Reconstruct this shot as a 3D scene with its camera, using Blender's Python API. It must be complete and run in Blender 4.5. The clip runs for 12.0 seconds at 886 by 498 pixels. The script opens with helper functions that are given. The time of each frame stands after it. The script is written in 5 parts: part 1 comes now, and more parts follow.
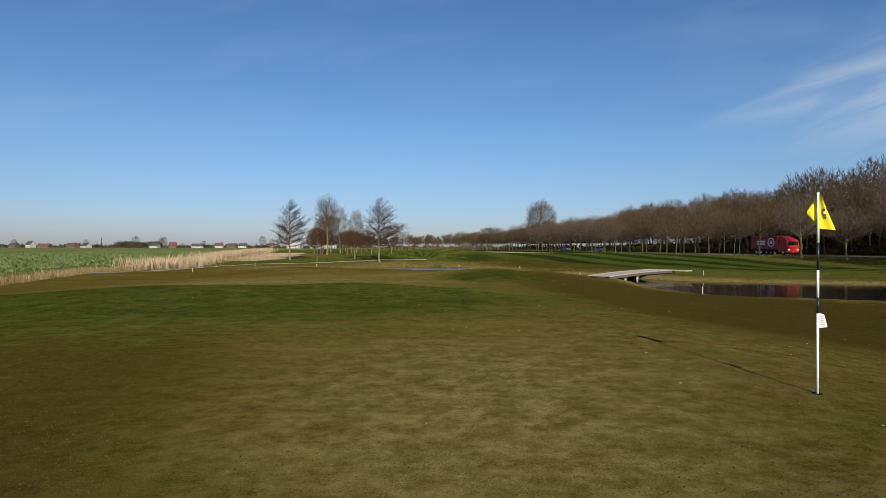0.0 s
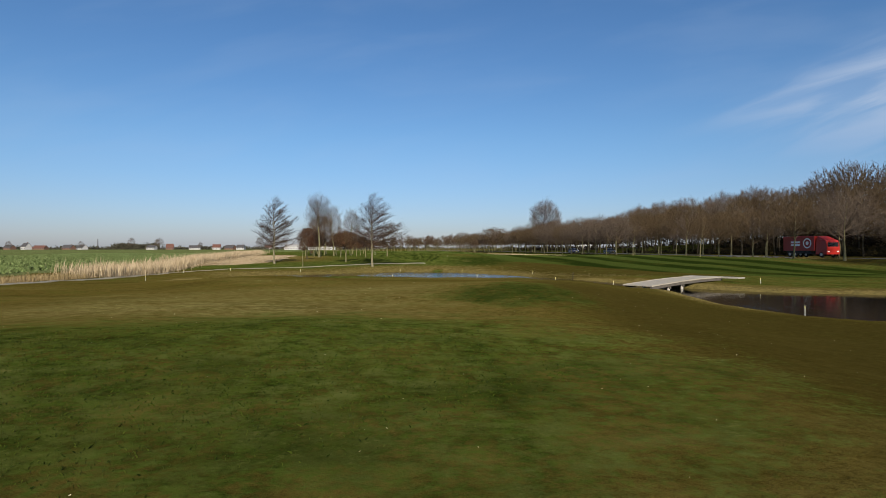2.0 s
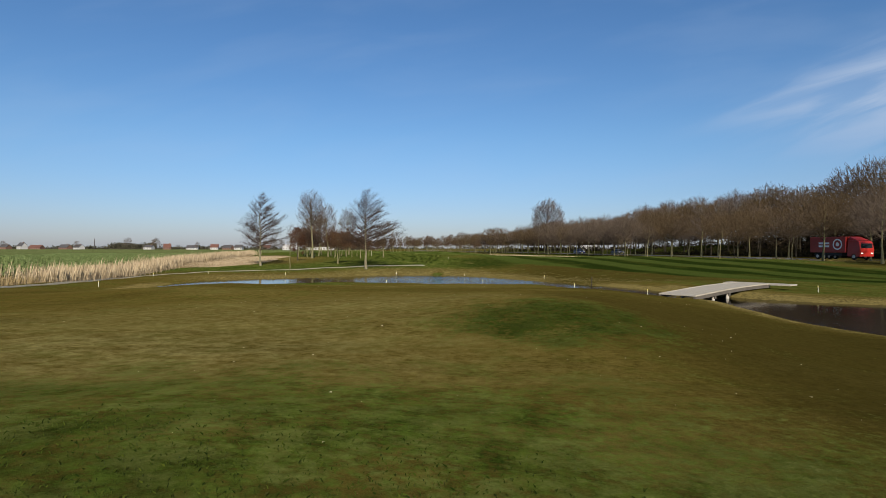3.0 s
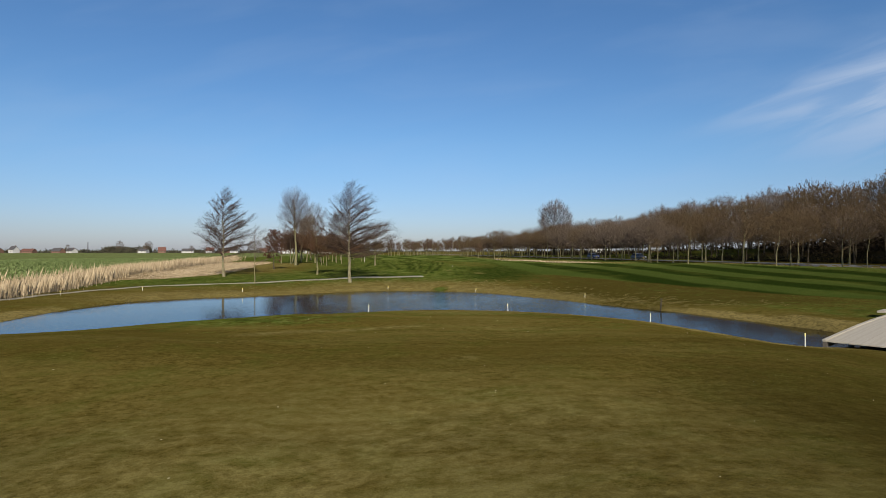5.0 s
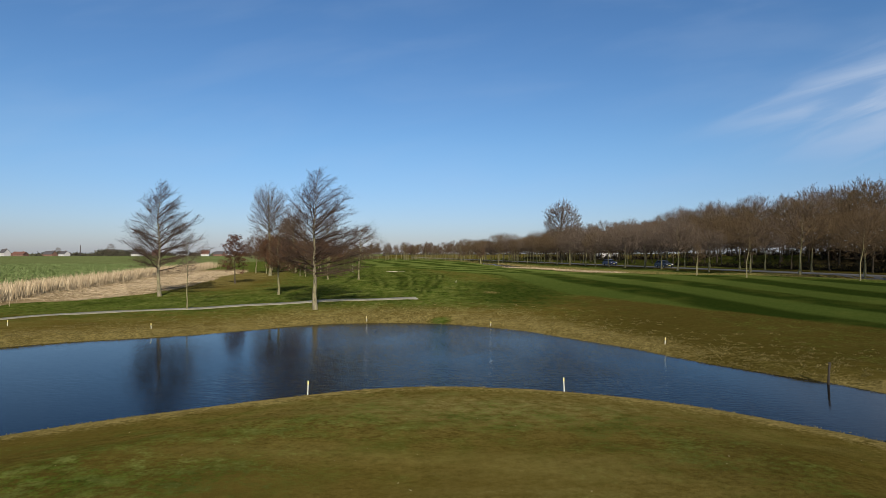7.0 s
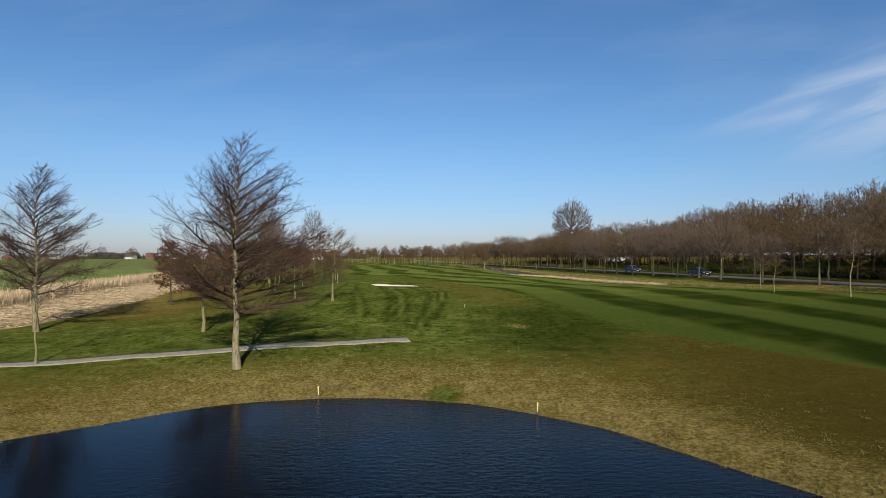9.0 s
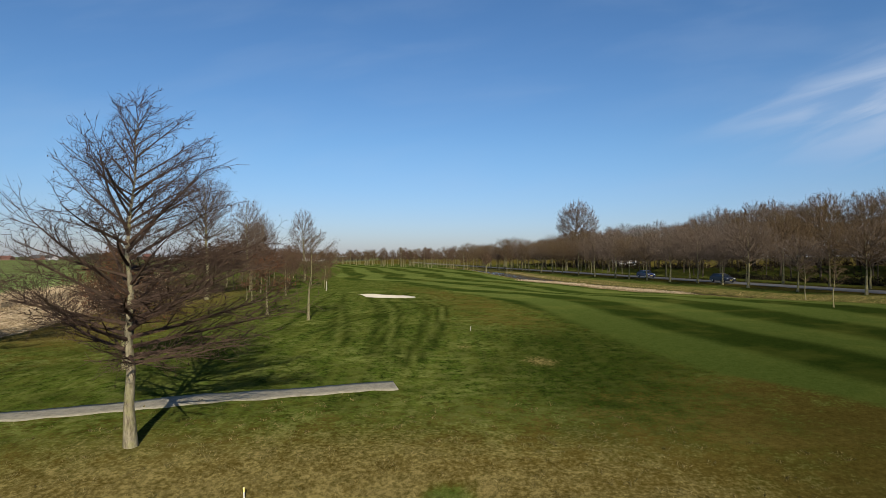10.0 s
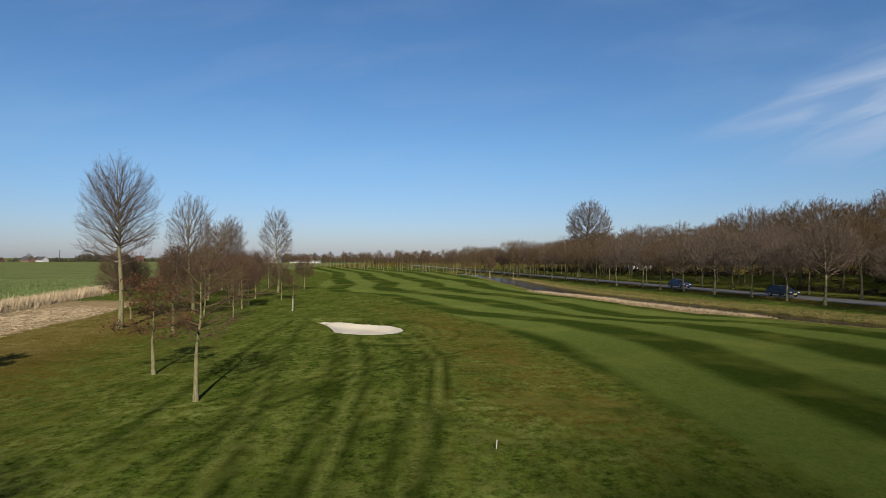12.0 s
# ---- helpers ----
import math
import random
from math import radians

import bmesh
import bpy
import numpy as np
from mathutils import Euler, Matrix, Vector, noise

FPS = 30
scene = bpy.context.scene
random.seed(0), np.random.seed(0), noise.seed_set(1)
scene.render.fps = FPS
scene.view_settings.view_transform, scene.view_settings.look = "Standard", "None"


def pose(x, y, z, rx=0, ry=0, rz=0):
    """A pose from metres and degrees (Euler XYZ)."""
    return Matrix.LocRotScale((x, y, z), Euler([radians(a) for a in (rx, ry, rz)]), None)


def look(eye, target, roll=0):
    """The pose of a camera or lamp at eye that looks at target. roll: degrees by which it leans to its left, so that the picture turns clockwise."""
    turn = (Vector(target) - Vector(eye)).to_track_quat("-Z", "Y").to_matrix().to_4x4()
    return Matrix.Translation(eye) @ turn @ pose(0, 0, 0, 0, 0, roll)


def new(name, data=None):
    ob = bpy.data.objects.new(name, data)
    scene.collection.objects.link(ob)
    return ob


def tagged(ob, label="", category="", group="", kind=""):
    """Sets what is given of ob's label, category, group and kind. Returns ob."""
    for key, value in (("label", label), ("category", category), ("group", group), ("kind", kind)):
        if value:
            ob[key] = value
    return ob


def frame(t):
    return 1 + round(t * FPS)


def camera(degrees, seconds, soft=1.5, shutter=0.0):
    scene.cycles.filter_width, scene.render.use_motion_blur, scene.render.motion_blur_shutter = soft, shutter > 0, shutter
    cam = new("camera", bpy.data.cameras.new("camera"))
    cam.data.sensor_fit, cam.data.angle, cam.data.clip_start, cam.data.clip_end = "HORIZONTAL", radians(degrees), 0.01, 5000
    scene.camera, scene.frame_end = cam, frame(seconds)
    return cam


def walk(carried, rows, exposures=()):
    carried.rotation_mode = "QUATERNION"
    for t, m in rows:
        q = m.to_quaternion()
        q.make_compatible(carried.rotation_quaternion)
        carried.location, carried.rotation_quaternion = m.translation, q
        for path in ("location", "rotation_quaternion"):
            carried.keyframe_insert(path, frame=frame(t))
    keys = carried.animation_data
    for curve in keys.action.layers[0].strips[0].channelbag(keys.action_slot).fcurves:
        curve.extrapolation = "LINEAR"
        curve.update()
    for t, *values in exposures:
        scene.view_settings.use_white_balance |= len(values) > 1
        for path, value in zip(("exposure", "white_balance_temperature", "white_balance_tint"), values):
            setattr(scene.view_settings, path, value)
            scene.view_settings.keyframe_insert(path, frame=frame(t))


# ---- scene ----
# camera: one straight, slowly climbing flight over the green, the pond and the fairway
cam = camera(73.7, 12.0, soft=0.7)
PATH = [
    (0, (-0.019, -0.041, 1.524), (-0.016, 1.959, 1.517), 0.1),
    (0.5, (0.000, 1.864, 1.532), (0.004, 3.864, 1.527), 0.0),
    (1, (-0.026, 4.166, 1.610), (-0.024, 6.166, 1.605), -0.0),
    (1.5, (-0.074, 6.924, 1.632), (-0.071, 8.924, 1.628), -0.0),
    (2, (-0.115, 10.084, 1.660), (-0.113, 12.084, 1.657), -0.0),
    (2.5, (-0.169, 13.567, 1.695), (-0.166, 15.567, 1.693), -0.0),
    (3, (-0.222, 17.276, 1.740), (-0.219, 19.276, 1.738), 0.1),
    (4.8, (-0.625, 31.157, 2.190), (-0.623, 33.157, 2.195), -0.1),
    (5, (-0.651, 32.694, 2.215), (-0.647, 34.694, 2.222), -0.0),
    (5.5, (-0.662, 36.531, 2.360), (-0.658, 38.531, 2.368), 0.0),
    (6, (-0.669, 40.460, 2.576), (-0.664, 42.460, 2.587), 0.0),
    (6.5, (-0.663, 44.513, 2.844), (-0.659, 46.513, 2.856), 0.0),
    (7, (-0.696, 48.615, 3.117), (-0.691, 50.615, 3.132), -0.0),
    (7.2, (-0.698, 50.203, 3.165), (-0.694, 52.202, 3.181), -0.1),
    (8.8, (-0.890, 63.620, 3.920), (-0.885, 65.620, 3.935), -0.1),
    (9, (-0.916, 65.316, 3.966), (-0.911, 67.316, 3.987), -0.1),
    (9.5, (-0.922, 69.571, 4.205), (-0.917, 71.571, 4.227), -0.1),
    (10, (-0.913, 73.881, 4.493), (-0.908, 75.880, 4.518), -0.0),
    (10.5, (-0.947, 78.243, 4.725), (-0.941, 80.243, 4.751), 0.0),
    (11, (-0.925, 82.655, 5.001), (-0.921, 84.655, 5.028), 0.1),
    (11.5, (-0.868, 87.056, 5.268), (-0.864, 89.056, 5.295), 0.1),
    (12, (-0.778, 91.517, 5.519), (-0.772, 93.517, 5.547), -0.0),
]
walk(cam, [(t, look(eye, target, roll)) for t, eye, target, roll in PATH], [(0, 0.25), (1.5, 0.27), (3, 0.31), (7, 0.33), (9, 0.40), (10, 0.33), (11, 0.33), (12, 0.27)])

# ---- light ----
SUN_EL, SUN_ROT = 27.6, 170.7          # degrees; the sun stands behind the camera, a little to its right
world = bpy.data.worlds.new("sky")
scene.world = world
world.use_nodes = True
wn, wl = world.node_tree.nodes, world.node_tree.links
wn.clear()
w_out = wn.new("ShaderNodeOutputWorld")
w_bg = wn.new("ShaderNodeBackground")
w_sky = wn.new("ShaderNodeTexSky")
w_sky.sky_type = "NISHITA"
w_sky.sun_disc = False
w_sky.sun_elevation, w_sky.sun_rotation = radians(SUN_EL), radians(SUN_ROT)
w_sky.air_density, w_sky.dust_density, w_sky.ozone_density = 1.0, 0.5, 4.0
w_bg.inputs["Strength"].default_value = 0.08
# thin cirrus: two bands of stretched wisps on the sky dome that widen towards one side
w_co = wn.new("ShaderNodeTexCoord")
w_flat = wn.new("ShaderNodeSeparateXYZ")
wl.new(w_co.outputs["Generated"], w_flat.inputs["Vector"])


def w_math(op, a, b=0.0, c=None):
    n = wn.new("ShaderNodeMath")
    n.operation = op
    for k, v in enumerate((a, b) if c is None else (a, b, c)):
        if isinstance(v, bpy.types.NodeSocket):
            wl.new(v, n.inputs[k])
        else:
            n.inputs[k].default_value = v
    return n.outputs[0]


def w_span(v, lo, hi, to0=0.0, to1=1.0):
    n = wn.new("ShaderNodeMapRange")
    n.interpolation_type = "SMOOTHSTEP"
    n.inputs["From Min"].default_value, n.inputs["From Max"].default_value = lo, hi
    n.inputs["To Min"].default_value, n.inputs["To Max"].default_value = to0, to1
    wl.new(v, n.inputs["Value"])
    return n.outputs["Result"]


w_depth = w_math("MAXIMUM", w_flat.outputs["Y"], 0.05)
w_u = w_math("DIVIDE", w_flat.outputs["X"], w_depth)
w_v = w_math("DIVIDE", w_flat.outputs["Z"], w_depth)
w_com = wn.new("ShaderNodeCombineXYZ")
wl.new(w_u, w_com.inputs[0])
wl.new(w_v, w_com.inputs[1])


def w_noise(turn, sx, sy, scale, rough, distort):
    mp = wn.new("ShaderNodeMapping")
    mp.vector_type = "TEXTURE"
    mp.inputs["Rotation"].default_value = (0, 0, radians(turn))
    mp.inputs["Scale"].default_value = (sx, sy, 1)
    wl.new(w_com.outputs["Vector"], mp.inputs["Vector"])
    n = wn.new("ShaderNodeTexNoise")
    n.inputs["Scale"].default_value = scale
    n.inputs["Detail"].default_value = 7
    n.inputs["Roughness"].default_value = rough
    n.inputs["Distortion"].default_value = distort
    wl.new(mp.outputs["Vector"], n.inputs["Vector"])
    return n.outputs["Fac"]


def w_band(u0, v0, slope, w0, grow_, lo, hi, amount):
    """A wisp along a slanting line that widens as it goes."""
    off = w_math("SUBTRACT", w_v, w_math("MULTIPLY_ADD", w_math("SUBTRACT", w_u, u0), slope, v0))
    width = w_math("MULTIPLY_ADD", w_math("MAXIMUM", w_math("SUBTRACT", w_u, u0), 0.0), grow_, w0)
    q = w_math("POWER", w_math("ABSOLUTE", w_math("DIVIDE", off, width)), 2.0)
    fall = w_math("POWER", 2.718, w_math("MULTIPLY", q, -1.0))
    return w_math("MULTIPLY", w_math("MULTIPLY", fall, w_span(w_u, lo, hi)), amount)


w_ns = w_span(w_noise(17, 0.40, 0.060, 1.6, 0.5, 0.5), 0.36, 0.66, 0.25, 1.0)
w_veil = w_span(w_noise(8, 0.5, 0.12, 1.3, 0.5, 0.3), 0.42, 0.75, 0.0, 0.10)
w_wisp = w_math("ADD", w_band(0.43, 0.205, 0.285, 0.014, 0.15, 0.33, 0.74, 0.74), w_band(0.46, 0.165, 0.15, 0.02, 0.11, 0.40, 0.78, 0.46))
w_fac = w_math("MINIMUM", w_math("ADD", w_math("MULTIPLY", w_wisp, w_ns), w_veil), 0.8)
w_mix = wn.new("ShaderNodeMix")
w_mix.data_type = "RGBA"
w_mix.inputs["B"].default_value = (5.2, 5.9, 7.0, 1)
wl.new(w_fac, w_mix.inputs["Factor"])
wl.new(w_sky.outputs["Color"], w_mix.inputs["A"])
w_hs = wn.new("ShaderNodeHueSaturation")
w_hs.inputs["Saturation"].default_value = 1.12
w_tint = wn.new("ShaderNodeMix")
w_tint.data_type, w_tint.blend_type = "RGBA", "MULTIPLY"
w_tint.inputs["Factor"].default_value = 1.0
w_sep = wn.new("ShaderNodeSeparateXYZ")
w_low = wn.new("ShaderNodeMapRange")
w_low.interpolation_type = "SMOOTHSTEP"
w_low.inputs["From Min"].default_value, w_low.inputs["From Max"].default_value = -0.02, 0.20
w_haze = wn.new("ShaderNodeMix")          # grey-violet haze low over the plain
w_haze.data_type = "RGBA"
w_haze.inputs["A"].default_value = (0.74, 0.75, 1.0, 1)
w_haze.inputs["B"].default_value = (0.93, 0.985, 1.06, 1)
wl.new(w_co.outputs["Generated"], w_sep.inputs["Vector"])
wl.new(w_sep.outputs["Z"], w_low.inputs["Value"])
wl.new(w_low.outputs["Result"], w_haze.inputs["Factor"])
wl.new(w_haze.outputs["Result"], w_tint.inputs["B"])
wl.new(w_mix.outputs["Result"], w_hs.inputs["Color"])
wl.new(w_hs.outputs["Color"], w_tint.inputs["A"])
wl.new(w_tint.outputs["Result"], w_bg.inputs["Color"])
wl.new(w_bg.outputs["Background"], w_out.inputs["Surface"])

sun_data = bpy.data.lights.new("sun", "SUN")
sun_data.energy, sun_data.angle, sun_data.color = 5.0, radians(0.53), (1.0, 0.91, 0.76)
sun = new("sun", sun_data)
SX, SY = math.sin(radians(SUN_ROT)), math.cos(radians(SUN_ROT))
sun_dir = Vector((SX * math.cos(radians(SUN_EL)), SY * math.cos(radians(SUN_EL)), math.sin(radians(SUN_EL))))
sun.matrix_world = look(sun_dir * 200, (0, 0, 0))


# ---- materials ----
class Mat:
    """A node material in short calls."""

    def __init__(self, name, rough=0.9, spec=0.3, metal=0.0):
        self.m = bpy.data.materials.new(name)
        self.m.use_nodes = True
        self.n, self.l = self.m.node_tree.nodes, self.m.node_tree.links
        self.b = self.n["Principled BSDF"]
        self.b.inputs["Roughness"].default_value = rough
        self.b.inputs["Metallic"].default_value = metal
        self.b.inputs["Specular IOR Level"].default_value = spec
        self.co = self.n.new("ShaderNodeTexCoord").outputs["Object"]
        self.geo = None

    def put(self, socket, v):
        if isinstance(v, bpy.types.NodeSocket):
            self.l.new(v, socket)
        elif isinstance(v, tuple) and len(v) == 3 and socket.type == "RGBA":
            socket.default_value = (*v, 1)
        else:
            socket.default_value = v

    def world_co(self):
        if not self.geo:
            self.geo = self.n.new("ShaderNodeNewGeometry")
        return self.geo.outputs["Position"]

    def island(self):
        self.world_co()
        return self.geo.outputs["Random Per Island"]

    def noise(self, scale, detail=3, rough=0.55, co=None, stretch=None, lo=None, hi=None):
        t = self.n.new("ShaderNodeTexNoise")
        t.inputs["Scale"].default_value = scale
        t.inputs["Detail"].default_value = detail
        t.inputs["Roughness"].default_value = rough
        src = co or self.co
        if stretch:
            mp = self.n.new("ShaderNodeMapping")
            mp.inputs["Scale"].default_value = stretch
            self.l.new(src, mp.inputs["Vector"])
            src = mp.outputs["Vector"]
        self.l.new(src, t.inputs["Vector"])
        return self.span(t.outputs["Fac"], lo, hi) if lo is not None else t.outputs["Fac"]

    def span(self, v, lo, hi, to0=0.0, to1=1.0, smooth=False):
        r = self.n.new("ShaderNodeMapRange")
        if smooth:
            r.interpolation_type = "SMOOTHSTEP"
        r.inputs["From Min"].default_value, r.inputs["From Max"].default_value = lo, hi
        r.inputs["To Min"].default_value, r.inputs["To Max"].default_value = to0, to1
        self.put(r.inputs["Value"], v)
        return r.outputs["Result"]

    def math(self, op, a, b=0.0):
        m = self.n.new("ShaderNodeMath")
        m.operation = op
        self.put(m.inputs[0], a)
        self.put(m.inputs[1], b)
        return m.outputs[0]

    def mix(self, f, a, b, mode="MIX"):
        m = self.n.new("ShaderNodeMix")
        m.data_type = "RGBA"
        m.blend_type = mode
        self.put(m.inputs["Factor"], f)
        self.put(m.inputs["A"], a)
        self.put(m.inputs["B"], b)
        return m.outputs["Result"]

    def attr(self, name):
        a = self.n.new("ShaderNodeAttribute")
        a.attribute_name = name
        return a.outputs["Fac"]

    def rand(self):
        return self.n.new("ShaderNodeObjectInfo").outputs["Random"]

    def color(self, v):
        self.put(self.b.inputs["Base Color"], v)
        return self

    def rough(self, v):
        self.put(self.b.inputs["Roughness"], v)
        return self

    def bump(self, h, strength=0.4, dist=0.02):
        b = self.n.new("ShaderNodeBump")
        b.inputs["Strength"].default_value = strength
        b.inputs["Distance"].default_value = dist
        self.l.new(h, b.inputs["Height"])
        self.l.new(b.outputs["Normal"], self.b.inputs["Normal"])
        return self


def simple(name, c1, c2, scale, rough=0.85, spec=0.3, bump=0.3, dist=0.01, fine=None, metal=0.0, stretch=None):
    """Two colours mixed by a coarse and a fine noise, with fine relief."""
    m = Mat(name, rough, spec, metal)
    a = m.noise(scale, 4, 0.6, stretch=stretch, lo=0.3, hi=0.7)
    b = m.noise(fine or scale * 9, 3, 0.6, stretch=stretch, lo=0.25, hi=0.75)
    f = m.math("ADD", m.math("MULTIPLY", a, 0.6), m.math("MULTIPLY", b, 0.4))
    m.color(m.mix(f, c1, c2))
    m.bump(b, bump, dist)
    return m


def turf_material():
    m = Mat("turf", 1.0, 0.0)
    lush, dry, straw, crop, fair, u, mud = (m.attr(k) for k in ("lush", "dry", "straw", "crop", "fair", "stripe", "mud"))
    blade = m.noise(60, 3, 0.75, lo=0.32, hi=0.68)
    tuft = m.noise(8, 4, 0.7, lo=0.36, hi=0.64)
    patch = m.noise(0.9, 5, 0.62, lo=0.32, hi=0.68)
    broad = m.noise(0.16, 4, 0.6, lo=0.3, hi=0.7)
    streak = m.noise(0.9, 4, 0.65, stretch=(1.5, 0.22, 1), lo=0.42, hi=0.66)
    clod = m.noise(2.6, 5, 0.72, lo=0.38, hi=0.62)
    grain = m.math("ADD", m.math("MULTIPLY", blade, 0.36), m.math("ADD", m.math("MULTIPLY", tuft, 0.36), m.math("MULTIPLY", clod, 0.28)))
    # close-mown winter turf: olive brown with greener and straw-coloured blotches
    base = m.mix(grain, C_TURF_D, C_TURF_L)
    base = m.mix(m.math("MULTIPLY", m.span(patch, 0.35, 0.95), 0.50), base, C_TURF_G)
    base = m.mix(m.math("MULTIPLY", m.span(broad, 0.4, 0.9), 0.70), base, C_TURF_B)
    sweep = m.noise(0.33, 4, 0.62, stretch=(0.35, 1.25, 1), lo=0.50, hi=0.68)
    base = m.mix(m.math("MULTIPLY", sweep, 0.42), base, m.mix(grain, C_WORN_D, C_SWEEP))
    shade = m.noise(0.21, 4, 0.66, stretch=(0.5, 1.1, 1), lo=0.52, hi=0.70)
    base = m.mix(m.math("MULTIPLY", shade, 0.55), base, m.mix(grain, C_TURF_D, C_APRON_L))
    speck = m.noise(26, 3, 0.75, lo=0.62, hi=0.76)
    pale = m.math("MULTIPLY", speck, m.span(m.noise(0.55, 3, 0.6, stretch=(0.8, 0.8, 1)), 0.52, 0.7))
    base = m.mix(m.math("MULTIPLY", pale, 0.8), base, C_PALE)
    worn = m.math("MULTIPLY", m.attr("worn"), m.span(m.math("ADD", m.math("MULTIPLY", clod, 0.4), m.math("ADD", m.math("MULTIPLY", patch, 0.15), m.math("MULTIPLY", blade, 0.45))), 0.15, 0.75))
    base = m.mix(m.math("MULTIPLY", worn, 0.64), base, m.mix(grain, C_WORN_D, C_WORN_L))
    base = m.mix(m.math("MULTIPLY", m.attr("apron"), 0.85), base, m.mix(grain, C_APRON_D, C_APRON_L))
    # longer green grass
    sward = m.math("ADD", m.math("MULTIPLY", blade, 0.20), m.math("ADD", m.math("MULTIPLY", tuft, 0.35), m.math("MULTIPLY", clod, 0.45)))
    green = m.mix(m.span(sward, 0.2, 0.8), C_LUSH_D, C_LUSH_L)
    green = m.mix(m.math("MULTIPLY", streak, 0.45), green, C_LUSH_Y)
    mottle = m.noise(1.8, 6, 0.74, lo=0.46, hi=0.64)
    mottle = m.math("MULTIPLY", mottle, m.span(m.noise(0.22, 3, 0.6), 0.35, 0.65, 0.35, 1.0))
    green = m.mix(m.math("MULTIPLY", mottle, 1.0), green, C_LUSH_B)
    green = m.mix(m.math("MULTIPLY", m.noise(0.45, 5, 0.68, lo=0.50, hi=0.70), 0.55), green, C_LUSH_D)
    green = m.mix(m.math("MULTIPLY", m.attr("track"), 0.75), green, C_LUSH_D)
    green = m.mix(m.math("MULTIPLY", m.attr("ring"), m.span(tuft, 0.1, 0.8, 0.15, 0.75)), green, C_LUSH_B)
    edge = m.math("ADD", lush, m.math("MULTIPLY", m.math("SUBTRACT", m.math("ADD", m.math("MULTIPLY", patch, 0.5), m.math("MULTIPLY", tuft, 0.5)), 0.5), 0.85))
    base = m.mix(m.span(edge, 0.2, 0.8, smooth=True), base, green)
    # dry grass of the banks
    tan = m.mix(grain, C_DRY_D, C_DRY_L)
    edge = m.math("ADD", dry, m.math("MULTIPLY", m.math("SUBTRACT", m.math("ADD", m.math("MULTIPLY", patch, 0.45), m.math("MULTIPLY", tuft, 0.55)), 0.5), 0.8))
    base = m.mix(m.span(edge, 0.2, 0.9, smooth=True), base, tan)
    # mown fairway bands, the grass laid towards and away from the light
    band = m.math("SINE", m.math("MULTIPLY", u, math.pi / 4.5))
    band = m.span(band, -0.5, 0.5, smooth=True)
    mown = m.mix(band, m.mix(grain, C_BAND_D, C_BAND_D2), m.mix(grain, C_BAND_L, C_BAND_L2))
    mown = m.mix(m.math("MULTIPLY", m.span(broad, 0.5, 1.0), 0.3), mown, C_LUSH_Y)
    # distant bands lightened in colour: brightness of grass seen at a grazing angle
    mown = m.mix(m.attr("far_sheen"), mown, m.mix(1.0, mown, (1.95, 1.8, 2.0), "MULTIPLY"))
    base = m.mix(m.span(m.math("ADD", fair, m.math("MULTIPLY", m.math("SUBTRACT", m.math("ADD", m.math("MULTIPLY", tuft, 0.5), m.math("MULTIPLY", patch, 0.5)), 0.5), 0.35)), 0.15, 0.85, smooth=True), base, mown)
    # flattened reed straw
    st = m.mix(m.noise(14, 4, 0.7, stretch=(1.0, 0.22, 1), lo=0.3, hi=0.7), C_STRAW_D, C_STRAW_L)
    base = m.mix(m.span(m.math("ADD", straw, m.math("MULTIPLY", m.math("SUBTRACT", patch, 0.5), 0.6)), 0.35, 0.7, smooth=True), base, st)
    # crop field: leafy rows on dark soil
    leaf = m.noise(3.2, 4, 0.7, lo=0.35, hi=0.62)
    leaf = m.math("MULTIPLY", leaf, m.span(m.noise(1.0, 3, 0.6, stretch=(0.9, 0.03, 1)), 0.35, 0.6, 0.55, 1.0))
    cr = m.mix(leaf, C_SOIL, m.mix(m.noise(0.05, 3, 0.5, lo=0.3, hi=0.7), C_CROP_A, C_CROP_B))
    base = m.mix(m.span(crop, 0.4, 0.6), base, cr)
    # bare, wet earth below the banks
    base = m.mix(m.span(m.math("ADD", mud, m.math("MULTIPLY", m.math("SUBTRACT", tuft, 0.5), 0.5)), 0.4, 0.7), base, m.mix(tuft, (0.035, 0.027, 0.014), (0.09, 0.07, 0.035)))
    m.color(m.mix(1.0, base, (0.437, 0.435, 0.37), "MULTIPLY"))
    m.b.inputs["Diffuse Roughness"].default_value = 1.0          # grass throws light back towards the sun
    hgt = m.math("ADD", m.math("MULTIPLY", blade, 0.35), m.math("ADD", m.math("MULTIPLY", tuft, 0.8), m.math("MULTIPLY", patch, 0.35)))
    m.bump(hgt, 0.5, 0.035)
    return m.m


C_TURF_D, C_TURF_L = (0.044, 0.034, 0.008), (0.196, 0.152, 0.044)
C_TURF_G, C_TURF_B = (0.084, 0.098, 0.018), (0.112, 0.086, 0.023)
C_PALE = (0.40, 0.35, 0.20)
C_SWEEP = (0.260, 0.222, 0.080)
C_APRON_D, C_APRON_L = (0.038, 0.031, 0.008), (0.082, 0.066, 0.020)
C_WORN_D, C_WORN_L = (0.145, 0.124, 0.042), (0.400, 0.350, 0.170)
C_LUSH_D, C_LUSH_L, C_LUSH_Y = (0.013, 0.023, 0.004), (0.094, 0.139, 0.026), (0.147, 0.158, 0.039)
C_LUSH_B = (0.196, 0.222, 0.069)
C_DRY_D, C_DRY_L = (0.060, 0.050, 0.016), (0.405, 0.322, 0.140)
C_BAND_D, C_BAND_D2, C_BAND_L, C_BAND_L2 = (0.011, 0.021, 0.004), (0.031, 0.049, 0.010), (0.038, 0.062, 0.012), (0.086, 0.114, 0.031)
C_STRAW_D, C_STRAW_L = (0.20, 0.140, 0.085), (0.46, 0.355, 0.240)
